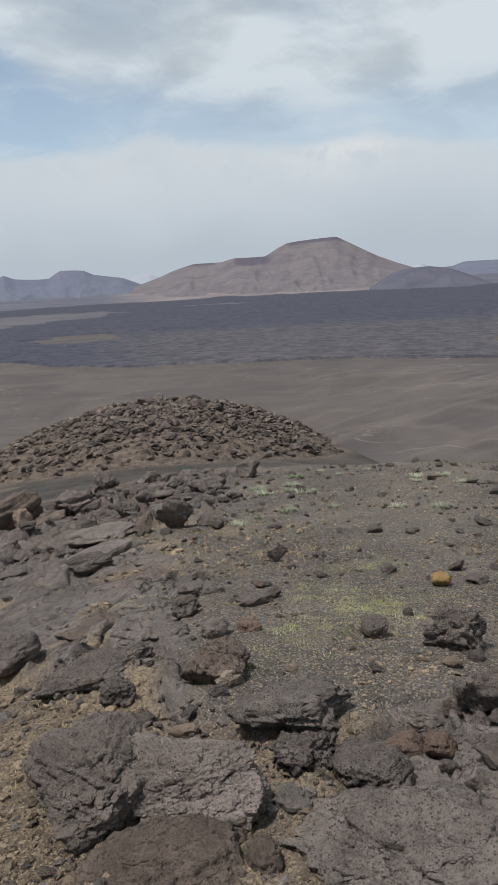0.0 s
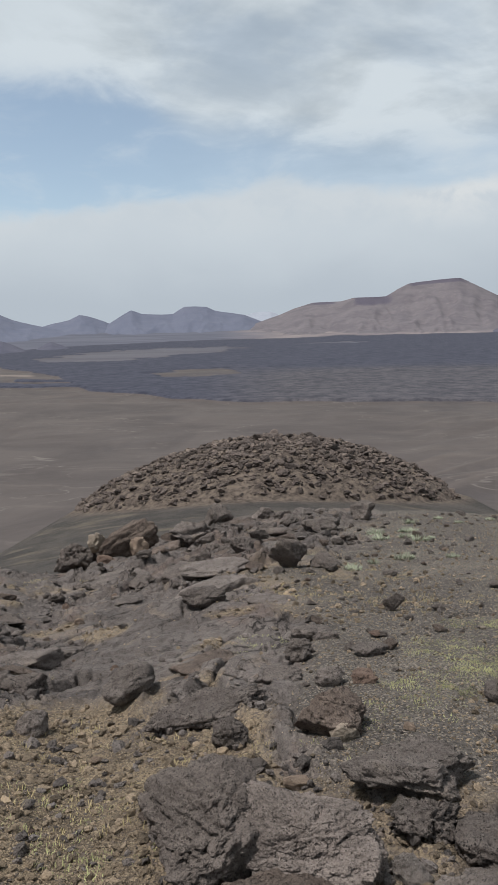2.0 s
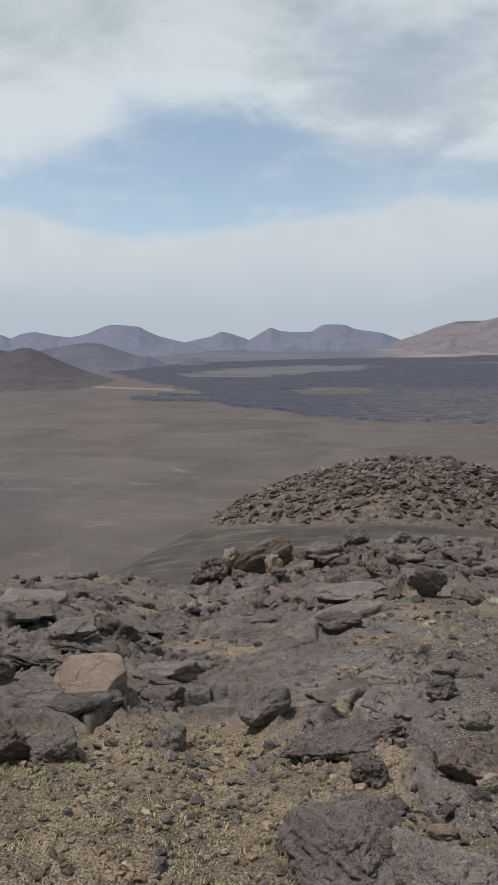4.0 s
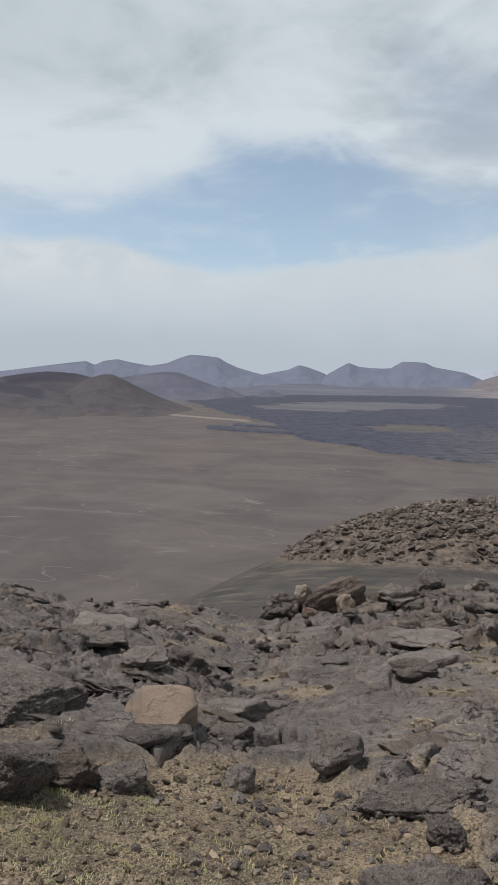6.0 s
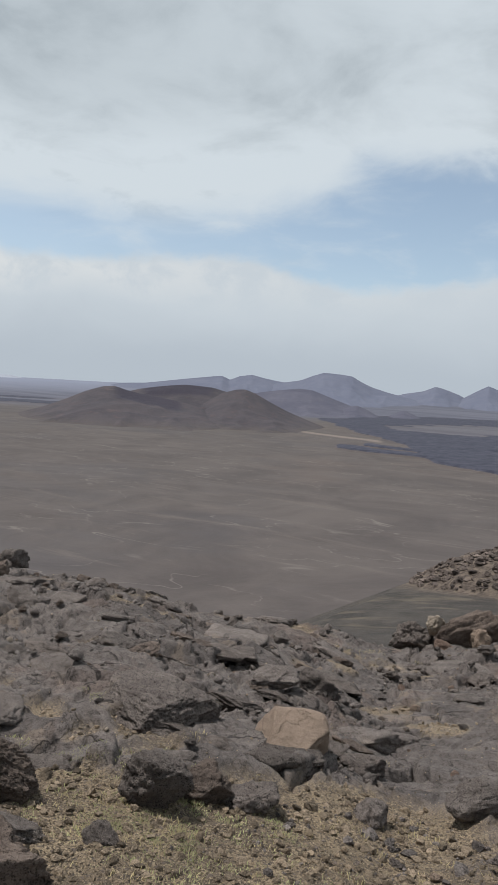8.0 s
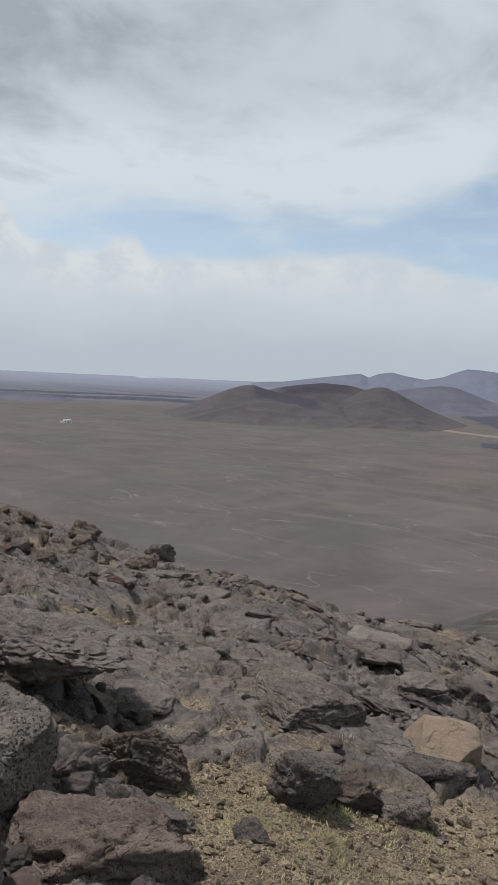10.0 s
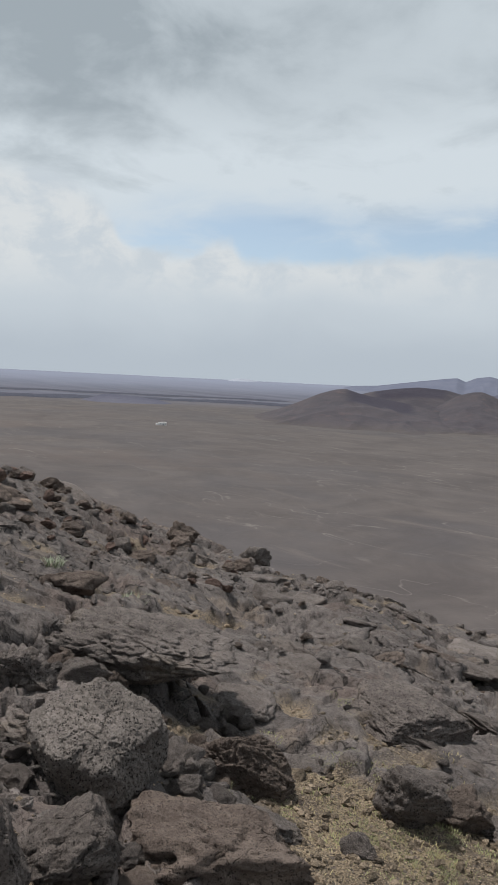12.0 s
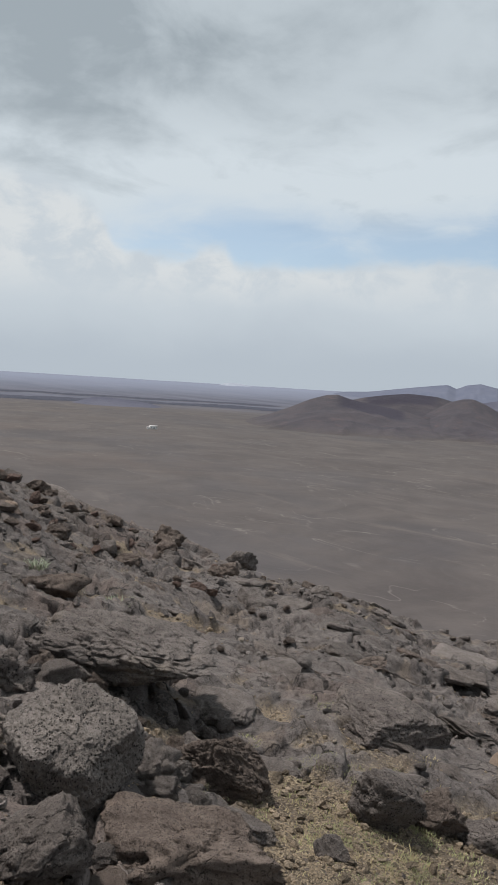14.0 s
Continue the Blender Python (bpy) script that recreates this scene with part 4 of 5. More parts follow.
def rock_shape(seed, level, box=2.6, cuts=9, rough=0.12, chunks=0.1, layers=0.0, sharp=0.8, pitted=1.0, crevice=0.10):
    """Corners of a rock that fits a unit cube: a block with broken faces, chunks and crevices, rough skin and, with layers, ledges."""
    rng = np.random.RandomState(seed)
    p, faces = sphere(level)
    p = p / (np.abs(p) ** box).sum(1, keepdims=True) ** (1 / box)
    o = rng.uniform(0, 50, 3)
    p = p * (1 + (0.55 if box < 6 else 0.15) * fbm(p[:, 0] * 0.9 + o[0], p[:, 1] * 0.9 + o[1], p[:, 2] * 0.9 + o[2], seed=seed % 79, octaves=2))[:, None]
    for k in range(cuts):
        n = rng.normal(size=3)
        n /= np.linalg.norm(n)
        reach = (p @ n).max() * rng.uniform(0.5, 0.88)
        over = np.clip(p @ n - reach, 0, None)
        p = p - over[:, None] * n * rng.uniform(sharp, 1.0)
    n = p / np.linalg.norm(p, axis=1, keepdims=True)
    q = p + 0.25 * np.stack([fbm(p[:, 0] * 2 + o[k], p[:, 1] * 2 + o[k], p[:, 2] * 2, seed=seed % 71 + k, octaves=3) for k in range(3)], -1)
    big = fbm(q[:, 0] * 1.4 + o[0], q[:, 1] * 1.4 + o[1], q[:, 2] * 1.4 + o[2], seed=seed % 97, octaves=3)
    ridge = 0.2 - np.abs(fbm(q[:, 0] * 2.4 + o[1], q[:, 1] * 2.4 + o[2], q[:, 2] * 2.4 + o[0], seed=seed % 89, octaves=4, gain=0.6))
    move = rough * (1.6 * big + 1.6 * ridge)
    if level > 2:
        gap, own, mid = cells(q * 1.9 + o, seed % 61)
        move = move + chunks * ((own - 0.5) - 0.7 * smooth(gap, 0.16, 0.0))
    if level > 3:
        gap, own, mid = cells(q * 5.0 + o, seed % 59)
        fine = fbm(q[:, 0] * 9 + o[2], q[:, 1] * 9 + o[0], q[:, 2] * 9 + o[1], seed=seed % 83, octaves=4, gain=0.65)
        move = move + chunks * 0.4 * ((own - 0.5) - 0.5 * smooth(gap, 0.16, 0.0)) + rough * 0.75 * fine
        split = np.abs(fbm(q[:, 0] * 1.5 + o[2], q[:, 1] * 1.5 + o[1], q[:, 2] * 1.5 + o[0], seed=seed % 67, octaves=3))
        move = move - crevice * smooth(split, 0.035, 0.0)
    if level > 4 and pitted:
        for scale, depth in ((7.0, 0.05), (16.0, 0.042), (34.0, 0.022))[:level - 4]:
            gap, own, mid = cells(p * scale + o, seed % 53)
            move = move - pitted * depth * smooth(mid, 0.55 * own, 0.25 * own) * smooth(own, 0.1, 0.4)
    if layers:
        strata = p[:, 2] * 3.0 + 3.5 * big
        move = move - layers * smooth(np.abs(strata - np.round(strata)), 0.36, 0.5) * (1 - n[:, 2] ** 2) * smooth(big, -0.15, 0.1)
    p = p + n * move[:, None]
    low, high = p.min(0), p.max(0)
    return (p - (low + high) / 2) / (high - low), faces


def rock_mesh(name, size, seed, level, mat, **shape):
    p, faces = rock_shape(seed, level, **shape)
    return mesh_of(name, p * np.array(size), faces, mat, level > 3)


STYLES = {
    "lump": dict(box=2.4, cuts=9, rough=0.17, chunks=0.09, sharp=0.7),
    "block": dict(box=3.8, cuts=10, rough=0.12, chunks=0.10, sharp=1.0),
    "smooth": dict(box=7.0, cuts=2, rough=0.05, chunks=0.02, sharp=0.95, pitted=0.0, crevice=0.0),
    "shelf": dict(box=2.7, cuts=11, rough=0.20, chunks=0.10, layers=0.05, sharp=0.97),
    "boulder": dict(box=2.4, cuts=7, rough=0.11, chunks=0.03, sharp=0.8, crevice=0.02, pitted=0.5),
    "shard": dict(box=3.4, cuts=8, rough=0.15, chunks=0.05, sharp=0.98),
    "crag": dict(box=3.2, cuts=12, rough=0.13, chunks=0.09, layers=0.0, sharp=1.0, crevice=0.05),
    "plate": dict(box=3.4, cuts=9, rough=0.16, chunks=0.09, sharp=0.95, crevice=0.05),
    "chip": dict(box=3.0, cuts=14, rough=0.12, chunks=0.16, sharp=1.0),
    "dome": dict(box=2.5, cuts=5, rough=0.09, chunks=0.03, sharp=0.9, crevice=0.0),
    "slab": dict(box=2.8, cuts=9, rough=0.20, chunks=0.13, layers=0.08, sharp=0.85),
    "jag": dict(box=2.2, cuts=12, rough=0.26, chunks=0.20, layers=0.06, sharp=0.95),
}


def rock(name, x, y, size, label, style="lump", mat=None, seed=1, level=5, sink=0.18, turn=None, tilt=(0, 0), lift=0.0, group=""):
    """One loose rock: width across the line from the standing place, depth along it, height."""
    w, d, h = size
    az = math.degrees(math.atan2(-x, y)) if turn is None else turn
    ob = new(name, rock_mesh(name, size, seed, level, mat or BASALT, **STYLES[style]))
    ob.matrix_world = pose(x, y, ground_at(x, y) + h * (0.5 - sink) + lift, tilt[0], tilt[1], az)
    return tagged(ob, label, "rock", group)

# the outcrop at the walker's feet
rock("ledge_boulder", -0.34, 2.66, (0.66, 0.50, 0.36), "large grey-brown lava block overhanging the rock below", "crag", PALE_BASALT, 416, 7, -0.12, tilt=(10, -4))
rock("ledge_lobe", -0.74, 2.70, (0.52, 0.52, 0.38), "grey-brown lava slab sloping down beside a larger block", "shard", GREY_BASALT, 425, 6, 0.12, tilt=(8, -12))
rock("base_boulder", -0.44, 2.30, (0.78, 0.44, 0.34), "dark pitted lava block under an overhanging slab", "crag", BROWN_BASALT, 112, 6, 0.5)
rock("lava_slab", 0.09, 3.38, (0.64, 0.46, 0.24), "grey-brown cracked lava slab with an undercut edge", "slab", BASALT, 13, 5, 0.2)
rock("pitted_rock", 0.14, 2.98, (0.32, 0.30, 0.18), "dark rough pitted lava rock", "jag", DARK_BASALT, 14, 5, 0.25)
rock("pitted_rock", 0.42, 2.90, (0.38, 0.36, 0.22), "dark rough pitted lava rock", "lump", DARK_BASALT, 15, 5, 0.3)
rock("lava_outcrop", 0.45, 2.22, (0.95, 0.74, 0.40), "broad brown-grey lava outcrop with pitted, cracked skin", "crag", BASALT, 16, 6, 0.40)
rock("lava_outcrop", 0.98, 2.45, (0.55, 0.5, 0.36), "rounded brown-grey lava outcrop with pitted skin", "crag", BASALT, 18, 6, 0.4)
rock("jagged_rock", 1.14, 4.20, (0.38, 0.30, 0.30), "dark jagged lava rock standing on ash", "jag", DARK_BASALT, 19, 5, 0.15)
rock("jagged_rock", 1.05, 3.25, (0.36, 0.28, 0.24), "dark jagged lava rock", "jag", DARK_BASALT, 20, 4, 0.15)
rock("broken_rock", -0.30, 3.91, (0.40, 0.32, 0.26), "brown lava rock with a pale broken face", "block", BROWN_BASALT, 21, 5, 0.2, tilt=(14, 8))
rock("tan_chip", -0.22, 3.76, (0.17, 0.09, 0.12), "pale tan chip of broken rock", "jag", PALE_STONE, 22, 4, 0.2, tilt=(20, 0))
rock("round_rock", 0.69, 4.42, (0.19, 0.16, 0.18), "small dark rounded lava rock on ash", "lump", DARK_BASALT, 23, 4, 0.2)
rock("long_slab", -1.11, 4.26, (0.82, 0.34, 0.20), "long dark lava slab with an overhanging edge", "slab", DARK_BASALT, 24, 5, 0.2, tilt=(4, -6))
rock("small_boulder", -0.86, 3.83, (0.21, 0.18, 0.19), "small dark lava boulder beside a slab", "lump", DARK_BASALT, 25, 5, 0.2)
rock("flat_rock", -1.87, 7.57, (0.52, 0.36, 0.20), "flat dark lava rock lying on a slab", "slab", DARK_BASALT, 26, 4, 0.1)
rock("flat_rock", -0.54, 5.84, (0.43, 0.28, 0.16), "flat grey-brown lava rock on grit", "slab", BASALT, 27, 4, 0.2)
rock("flat_rock", -0.70, 4.79, (0.32, 0.2, 0.12), "flat grey-brown lava rock on grit", "slab", BASALT, 28, 4, 0.2)
rock("small_boulder", -0.60, 5.27, (0.24, 0.2, 0.18), "small grey-brown lava boulder", "jag", BASALT, 29, 4, 0.2)
rock("small_boulder", -0.35, 4.67, (0.2, 0.16, 0.15), "small grey-brown lava boulder", "lump", BASALT, 30, 4, 0.2)
rock("flat_rock", -0.09, 5.28, (0.28, 0.18, 0.1), "flat grey-brown lava rock on grit", "slab", BASALT, 31, 4, 0.2)
rock("red_rock", -0.12, 4.72, (0.18, 0.14, 0.09), "reddish brown stone on grit", "block", RED_STONE, 32, 4, 0.2)
rock("standing_stone", 0.13, 6.88, (0.18, 0.10, 0.22), "thin grey stone standing on edge", "block", GREY_BASALT, 33, 4, 0.15, tilt=(0, 25))
rock("lichen_rock", 1.39, 5.54, (0.16, 0.14, 0.12), "orange-yellow stone on dark ash", "lump", LICHEN_STONE, 34, 4, 0.15)
rock("pale_rock", 1.69, 5.61, (0.20, 0.16, 0.08), "pale grey flat stone on dark ash", "block", GREY_BASALT, 35, 4, 0.2)
rock("red_rock", 0.60, 3.08, (0.20, 0.14, 0.11), "reddish brown stone beside lava rock", "block", RED_STONE, 36, 4, 0.2)
rock("red_rock", 0.76, 3.04, (0.16, 0.12, 0.10), "reddish brown stone beside lava rock", "block", RED_STONE, 37, 4, 0.2)
# the broken ledge at the edge of the saddle
rock("ledge_rock", -3.07, 14.3, (0.62, 0.5, 0.52), "dark lava rock on the edge of the shoulder", "jag", DARK_BASALT, 41, 4)
rock("ledge_rock", -3.43, 13.3, (0.80, 0.6, 0.5), "dark lava rock on the edge of the shoulder", "jag", BASALT, 42, 4)
rock("ledge_rock", -1.87, 10.1, (0.36, 0.3, 0.28), "dark lava rock on the edge of the shoulder", "jag", DARK_BASALT, 43, 4)
rock("ledge_rock", -2.33, 15.6, (0.6, 0.5, 0.42), "dark lava rock on the edge of the shoulder", "jag", BASALT, 44, 4)
rock("tilted_slab", -1.13, 9.3, (0.5, 0.22, 0.5), "grey lava slab tilted on edge", "slab", GREY_BASALT, 45, 4, 0.15, tilt=(18, 12))
rock("ledge_rock", -0.94, 13.0, (0.72, 0.55, 0.42), "dark lava rock on the edge of the shoulder", "jag", BASALT, 46, 4)
rock("ledge_rock", -0.21, 14.1, (0.5, 0.4, 0.42), "dark lava rock on the edge of the shoulder", "jag", BASALT, 47, 4)
# the split boulder
rock("split_boulder", -5.42, 12.65, (0.86, 0.6, 0.72), "black pitted part of a split lava boulder", "jag", DARK_BASALT, 51, 5, 0.15)
rock("split_boulder", -4.45, 12.75, (1.20, 0.55, 0.60), "brown slab of a split lava boulder leaning on its neighbour", "crag", BROWN_BASALT, 57, 5, 0.04, tilt=(10, -24))
rock("pale_rock", -4.98, 12.55, (0.36, 0.25, 0.44), "pale cream broken stone wedged in a split boulder", "jag", PALE_STONE, 53, 4, -0.3, tilt=(15, 24))
rock("tan_rock", -4.12, 12.35, (0.36, 0.22, 0.44), "tan broken stone leaning on a split boulder", "jag", TAN_STONE, 54, 4, 0.12, tilt=(-18, 10))
rock("red_rock", -4.70, 12.25, (0.34, 0.25, 0.28), "reddish brown stone below a split boulder", "lump", RED_STONE, 55, 4, 0.15)
# the tan block and the stones round it
rock("dark_boulder", -2.99, 4.40, (0.56, 0.32, 0.18), "dark lava rock under a tan block", "crag", DARK_BASALT, 61, 5, 0.82)
rock("tan_block", -3.08, 4.58, (0.60, 0.50, 0.38), "tan orange block of stone with a flat face", "smooth", TAN_STONE, 62, 5, 0.14, tilt=(36, 3), lift=-0.14)
rock("round_boulder", -2.99, 3.02, (0.42, 0.36, 0.36), "round dark pitted lava boulder in grit", "lump", DARK_BASALT, 63, 5, 0.15)
rock("dark_boulder", -2.93, 3.38, (0.36, 0.3, 0.28), "dark brown lava boulder in grit", "lump", BROWN_BASALT, 64, 5, 0.2)
rock("flat_rock", -2.72, 3.55, (0.36, 0.28, 0.18), "flat dark lava rock in grit", "slab", DARK_BASALT, 65, 4, 0.25)
rock("flat_rock", -2.94, 4.17, (0.40, 0.28, 0.18), "flat dark lava rock in grit", "slab", DARK_BASALT, 66, 4, 0.25)
rock("jagged_rock", -3.79, 6.30, (0.44, 0.3, 0.34), "dark jagged lava rock on the slab", "jag", DARK_BASALT, 67, 4, 0.2)
rock("flat_rock", -4.05, 5.85, (0.54, 0.36, 0.22), "grey-brown lava rock on the slab", "slab", BASALT, 68, 4, 0.2)
rock("jagged_rock", -2.72, 5.05, (0.40, 0.3, 0.26), "dark jagged lava rock on the slab", "jag", DARK_BASALT, 69, 4, 0.2)
rock("dark_boulder", -1.75, 4.72, (0.38, 0.3, 0.27), "dark lava boulder at the slab's edge", "lump", BASALT, 70, 4, 0.25)
rock("small_boulder", -2.23, 4.20, (0.22, 0.18, 0.18), "small dark lava boulder in grit", "lump", BASALT, 71, 4, 0.2)
rock("lava_slab", -3.95, 4.15, (0.95, 0.75, 0.36), "broad dark pitted lava slab with a rounded back", "dome", DARK_BASALT, 74, 6, 0.42, tilt=(0, 8))
# the boulder pile
rock("pitted_boulder", -3.60, 1.49, (0.66, 0.60, 0.58), "large grey pitted lava boulder, rounded and full of holes", "boulder", PITTED_BASALT, 281, 7, 0.30, tilt=(176, -6))
rock("tilted_boulder", -3.66, 2.36, (0.62, 0.36, 0.50), "brown-black lava boulder tilted on its edge", "shard", BROWN_BASALT, 185, 7, 0.30, tilt=(14, 34))
rock("overhang_slab", -4.78, 2.34, (1.30, 0.95, 0.44), "thick lava slab with a dark hollow under its edge", "crag", BASALT, 83, 6, 0.0, tilt=(-3, 6))
rock("corner_boulder", -2.91, 1.02, (0.42, 0.36, 0.30), "grey pitted lava boulder low in a rock pile", "lump", GREY_BASALT, 84, 5, 0.25)
rock("corner_boulder", -2.95, 1.72, (0.80, 0.52, 0.34), "broad brown lava rock with a cracked top", "shelf", BROWN_BASALT, 85, 5, 0.40)
rock("corner_boulder", -2.72, 0.62, (0.36, 0.34, 0.46), "tall grey pitted lava boulder", "block", GREY_BASALT, 86, 5, 0.15)
rock("jagged_rock", -4.42, 1.40, (0.40, 0.3, 0.32), "dark jagged lava rock behind a boulder", "jag", DARK_BASALT, 87, 5, 0.15)
rock("rough_rock", -6.88, 2.81, (0.64, 0.46, 0.30), "rough reddish brown lava rock lying on a slab", "jag", BROWN_BASALT, 88, 4, 0.15)
rock("rim_rock", -10.45, 7.72, (0.62, 0.5, 0.38), "dark lava rock on the edge of the shoulder", "slab", BASALT, 89, 4, 0.1)
rock("red_rock", -11.2, 6.75, (0.6, 0.5, 0.46), "reddish brown lava rock on the edge of the shoulder", "jag", BROWN_BASALT, 90, 4)
rock("tan_rock", -9.50, 3.29, (0.24, 0.18, 0.18), "small tan stone among dark rocks", "lump", TAN_STONE, 91, 4, 0.1)

# lava plates, half sunk in the shoulder's skin
PLATES = [rock_mesh("lava_plate", (1, 0.74, 0.26), 260 + k, 5, (BASALT, GREY_BASALT, BASALT, BROWN_BASALT)[k % 4], **STYLES["plate"]) for k in range(10)]
FAR_PLATES = [rock_mesh("lava_plate", (1, 0.74, 0.26), 280 + k, 4, (BASALT, GREY_BASALT, BASALT, BROWN_BASALT)[k % 4], **STYLES["plate"]) for k in range(8)]
# loose stones
LOOSE = [rock_mesh("loose_stone", (1, 0.8, 0.6), 200 + k, 3, (BASALT, DARK_BASALT, BROWN_BASALT, GREY_BASALT)[k % 4], **STYLES[("chip", "slab", "chip")[k % 3]]) for k in range(18)]
RUST = [rock_mesh("rim_stone", (1, 0.8, 0.62), 250 + k, 3, (RUST_BASALT, BROWN_BASALT, BASALT)[k % 3], **STYLES[("chip", "jag", "crag")[k % 3]]) for k in range(9)]
PALE = [rock_mesh("pale_stone", (1, 0.8, 0.6), 240 + k, 2, (PALE_STONE, RED_STONE, TAN_STONE)[k % 3], **STYLES["block"]) for k in range(6)]


def strew(name, label, group, count, az, dist, sizes, meshes, seed, keep=None, rise=0.18, lie=False):
    """Loose stones of shared shapes over a stretch of the ground."""
    rng = np.random.RandomState(seed)
    made = 0
    while made < count:
        a, r = radians(rng.uniform(*az)), math.sqrt(rng.uniform(dist[0] ** 2, dist[1] ** 2))
        s = sizes[0] * (sizes[1] / sizes[0]) ** (rng.uniform() ** 1.8)
        turn, tip, k = rng.uniform(0, 360), rng.normal(0, 12, 2), rng.randint(len(meshes))
        x, y = -math.sin(a) * r, math.cos(a) * r
        if keep and not keep(x, y, rng.uniform()):
            continue
        ob = new(name, meshes[k])
        rest = Matrix.Identity(4)
        if lie:
            px, py = np.array([x, x + 0.6, x - 0.6, x, x]), np.array([y, y, y, y + 0.6, y - 0.6])
            h = terrain(px, py)
            rest = Vector((0, 0, 1)).rotation_difference(Vector(((h[2] - h[1]) / 1.2, (h[4] - h[3]) / 1.2, 1.0))).to_matrix().to_4x4()
        ob.matrix_world = Matrix.Translation((x, y, ground_at(x, y) + rise * s)) @ rest @ pose(0, 0, 0, tip[0] * (0.5 if lie else 1), tip[1] * (0.5 if lie else 1), turn) @ Matrix.Diagonal((s, s, s * rng.uniform(0.7, 1.1), 1))
        tagged(ob, label, "stone", group)
        made += 1


def on_lava(x, y, chance):
    soil, ash, *rest = zones(np.array([x]), np.array([y]))
    return float(soil[0] + ash[0]) < 0.35


PLATE = "grey-brown lava plate half sunk in the ground, its edges broken"
strew("lava_plate", PLATE, "lava plates", 70, (7, 76), (5.0, 13.2), (0.4, 1.3), FAR_PLATES, 8, on_lava, -0.03, True)
strew("lava_plate", PLATE, "lava plates", 44, (28, 77), (3.6, 9.0), (0.35, 1.1), PLATES, 12, on_lava, -0.03, True)
strew("lava_plate", PLATE, "lava plates", 10, (-20, 12), (2.3, 3.8), (0.25, 0.5), PLATES, 9, on_lava, -0.01, True)
strew("loose_stone", "dark angular lava stone lying loose on the ground", "loose stones on the shoulder", 110, (-20, 60), (2.4, 8.5), (0.035, 0.16), LOOSE, 1)
strew("ledge_stone", "grey angular lava stone in the broken ledge", "stones of the broken ledge", 130, (-1, 19), (8.8, 15.5), (0.10, 0.4), LOOSE, 2)
strew("ash_stone", "small dark stone on ash", "stones on the ash", 120, (-20, 3), (4.5, 15.5), (0.05, 0.24), LOOSE, 3)
strew("rim_stone", "reddish brown lava stone on the rim", "stones on the rim", 150, (50, 77), (9.0, 13.4), (0.12, 0.45), RUST, 4)
strew("rim_stone", "dark lava stone along the shoulder's edge", "stones on the rim", 80, (18, 52), (10.5, 13.4), (0.10, 0.36), LOOSE, 5)
PILE = [rock_mesh("pile_rock", (1, 0.8, 0.7), 270 + k, 4, (BASALT, DARK_BASALT, BROWN_BASALT, PITTED_BASALT)[k % 4], **STYLES[("jag", "shelf")[k % 2]]) for k in range(10)]
strew("pile_rock", "rough dark lava rock wedged in a boulder pile", "rocks of the boulder pile", 34, (50, 78), (2.5, 5.2), (0.14, 0.42), PILE, 10, on_lava, 0.12)
strew("pile_rock", "rough dark lava rock in the outcrop", "rocks of the outcrop", 14, (-20, 6), (2.2, 3.6), (0.10, 0.28), PILE, 11, None, 0.08)
strew("pile_stone", "dark lava stone between larger boulders", "stones of the boulder pile", 40, (48, 76), (2.6, 5.5), (0.08, 0.24), LOOSE, 6)
strew("pale_stone", "small pale tan stone among darker ones", "pale stones", 85, (-20, 72), (2.4, 12), (0.04, 0.13), PALE, 7)


SPHERES[0] = (np.array([[1.0, 0, 0], [-1, 0, 0], [0, 1, 0], [0, -1, 0], [0, 0, 1], [0, 0, -1]]),
              np.array([[0, 2, 4], [2, 1, 4], [1, 3, 4], [3, 0, 4], [2, 0, 5], [1, 2, 5], [3, 1, 5], [0, 3, 5]]))


def stuff_of(name, places, sizes, seed, mat, level=1, flat=0.75):
    """Many small stones as one mesh."""
    rng = np.random.RandomState(seed)
    p, faces = sphere(level)
    n = len(places)
    stretch = rng.uniform(0.5, 1.3, (n, 1, 3)) * np.array([1, 1, flat])
    wobble = rng.uniform(0.62, 1.3, (n, len(p), 1))
    q = p[None] * wobble * stretch
    tip = rng.normal(0, 0.35, n)
    c, s = np.cos(tip)[:, None], np.sin(tip)[:, None]
    q = np.stack([q[..., 0] * c - q[..., 2] * s, q[..., 1], q[..., 0] * s + q[..., 2] * c], -1)
    a = rng.uniform(0, 2 * math.pi, n)
    c, s = np.cos(a)[:, None], np.sin(a)[:, None]
    q = np.stack([q[..., 0] * c - q[..., 1] * s, q[..., 0] * s + q[..., 1] * c, q[..., 2]], -1) * sizes[:, None, None]
    q = q + places[:, None, :]
    f = (faces[None] + (np.arange(n) * len(p))[:, None, None]).reshape(-1, 3)
    return mesh_of(name, q.reshape(-1, 3), f, mat, False)


def build_gravel():
    rng = np.random.RandomState(31)
    n = 100000
    a, r = np.radians(rng.uniform(-22, 78, n)), 1.9 * (15 / 1.9) ** rng.uniform(0, 1, n)
    x, y = -np.sin(a) * r, np.cos(a) * r
    soil, ash, *rest = zones(x, y)
    keep = rng.uniform(size=n) < 0.06 + 0.85 * soil + 0.65 * ash
    x, y, r = x[keep], y[keep], r[keep]
    s = 0.0055 * (3.0 + 4.0 * soil[keep]) ** (rng.uniform(size=len(x)) ** 6.0) * (0.6 + r / 11)
    z = surface(x, y) + s * 0.2
    coarse = s > 0.017
    for name, pick, level in (("gravel", coarse, 1), ("grit", ~coarse, 0)):
        ob = new(name, stuff_of(name, np.stack([x, y, z], -1)[pick], s[pick], 32, GRAVEL_STONE, level))
        tagged(ob, "tan, brown and grey pebbles scattered over the ground", "gravel", kind="stuff")


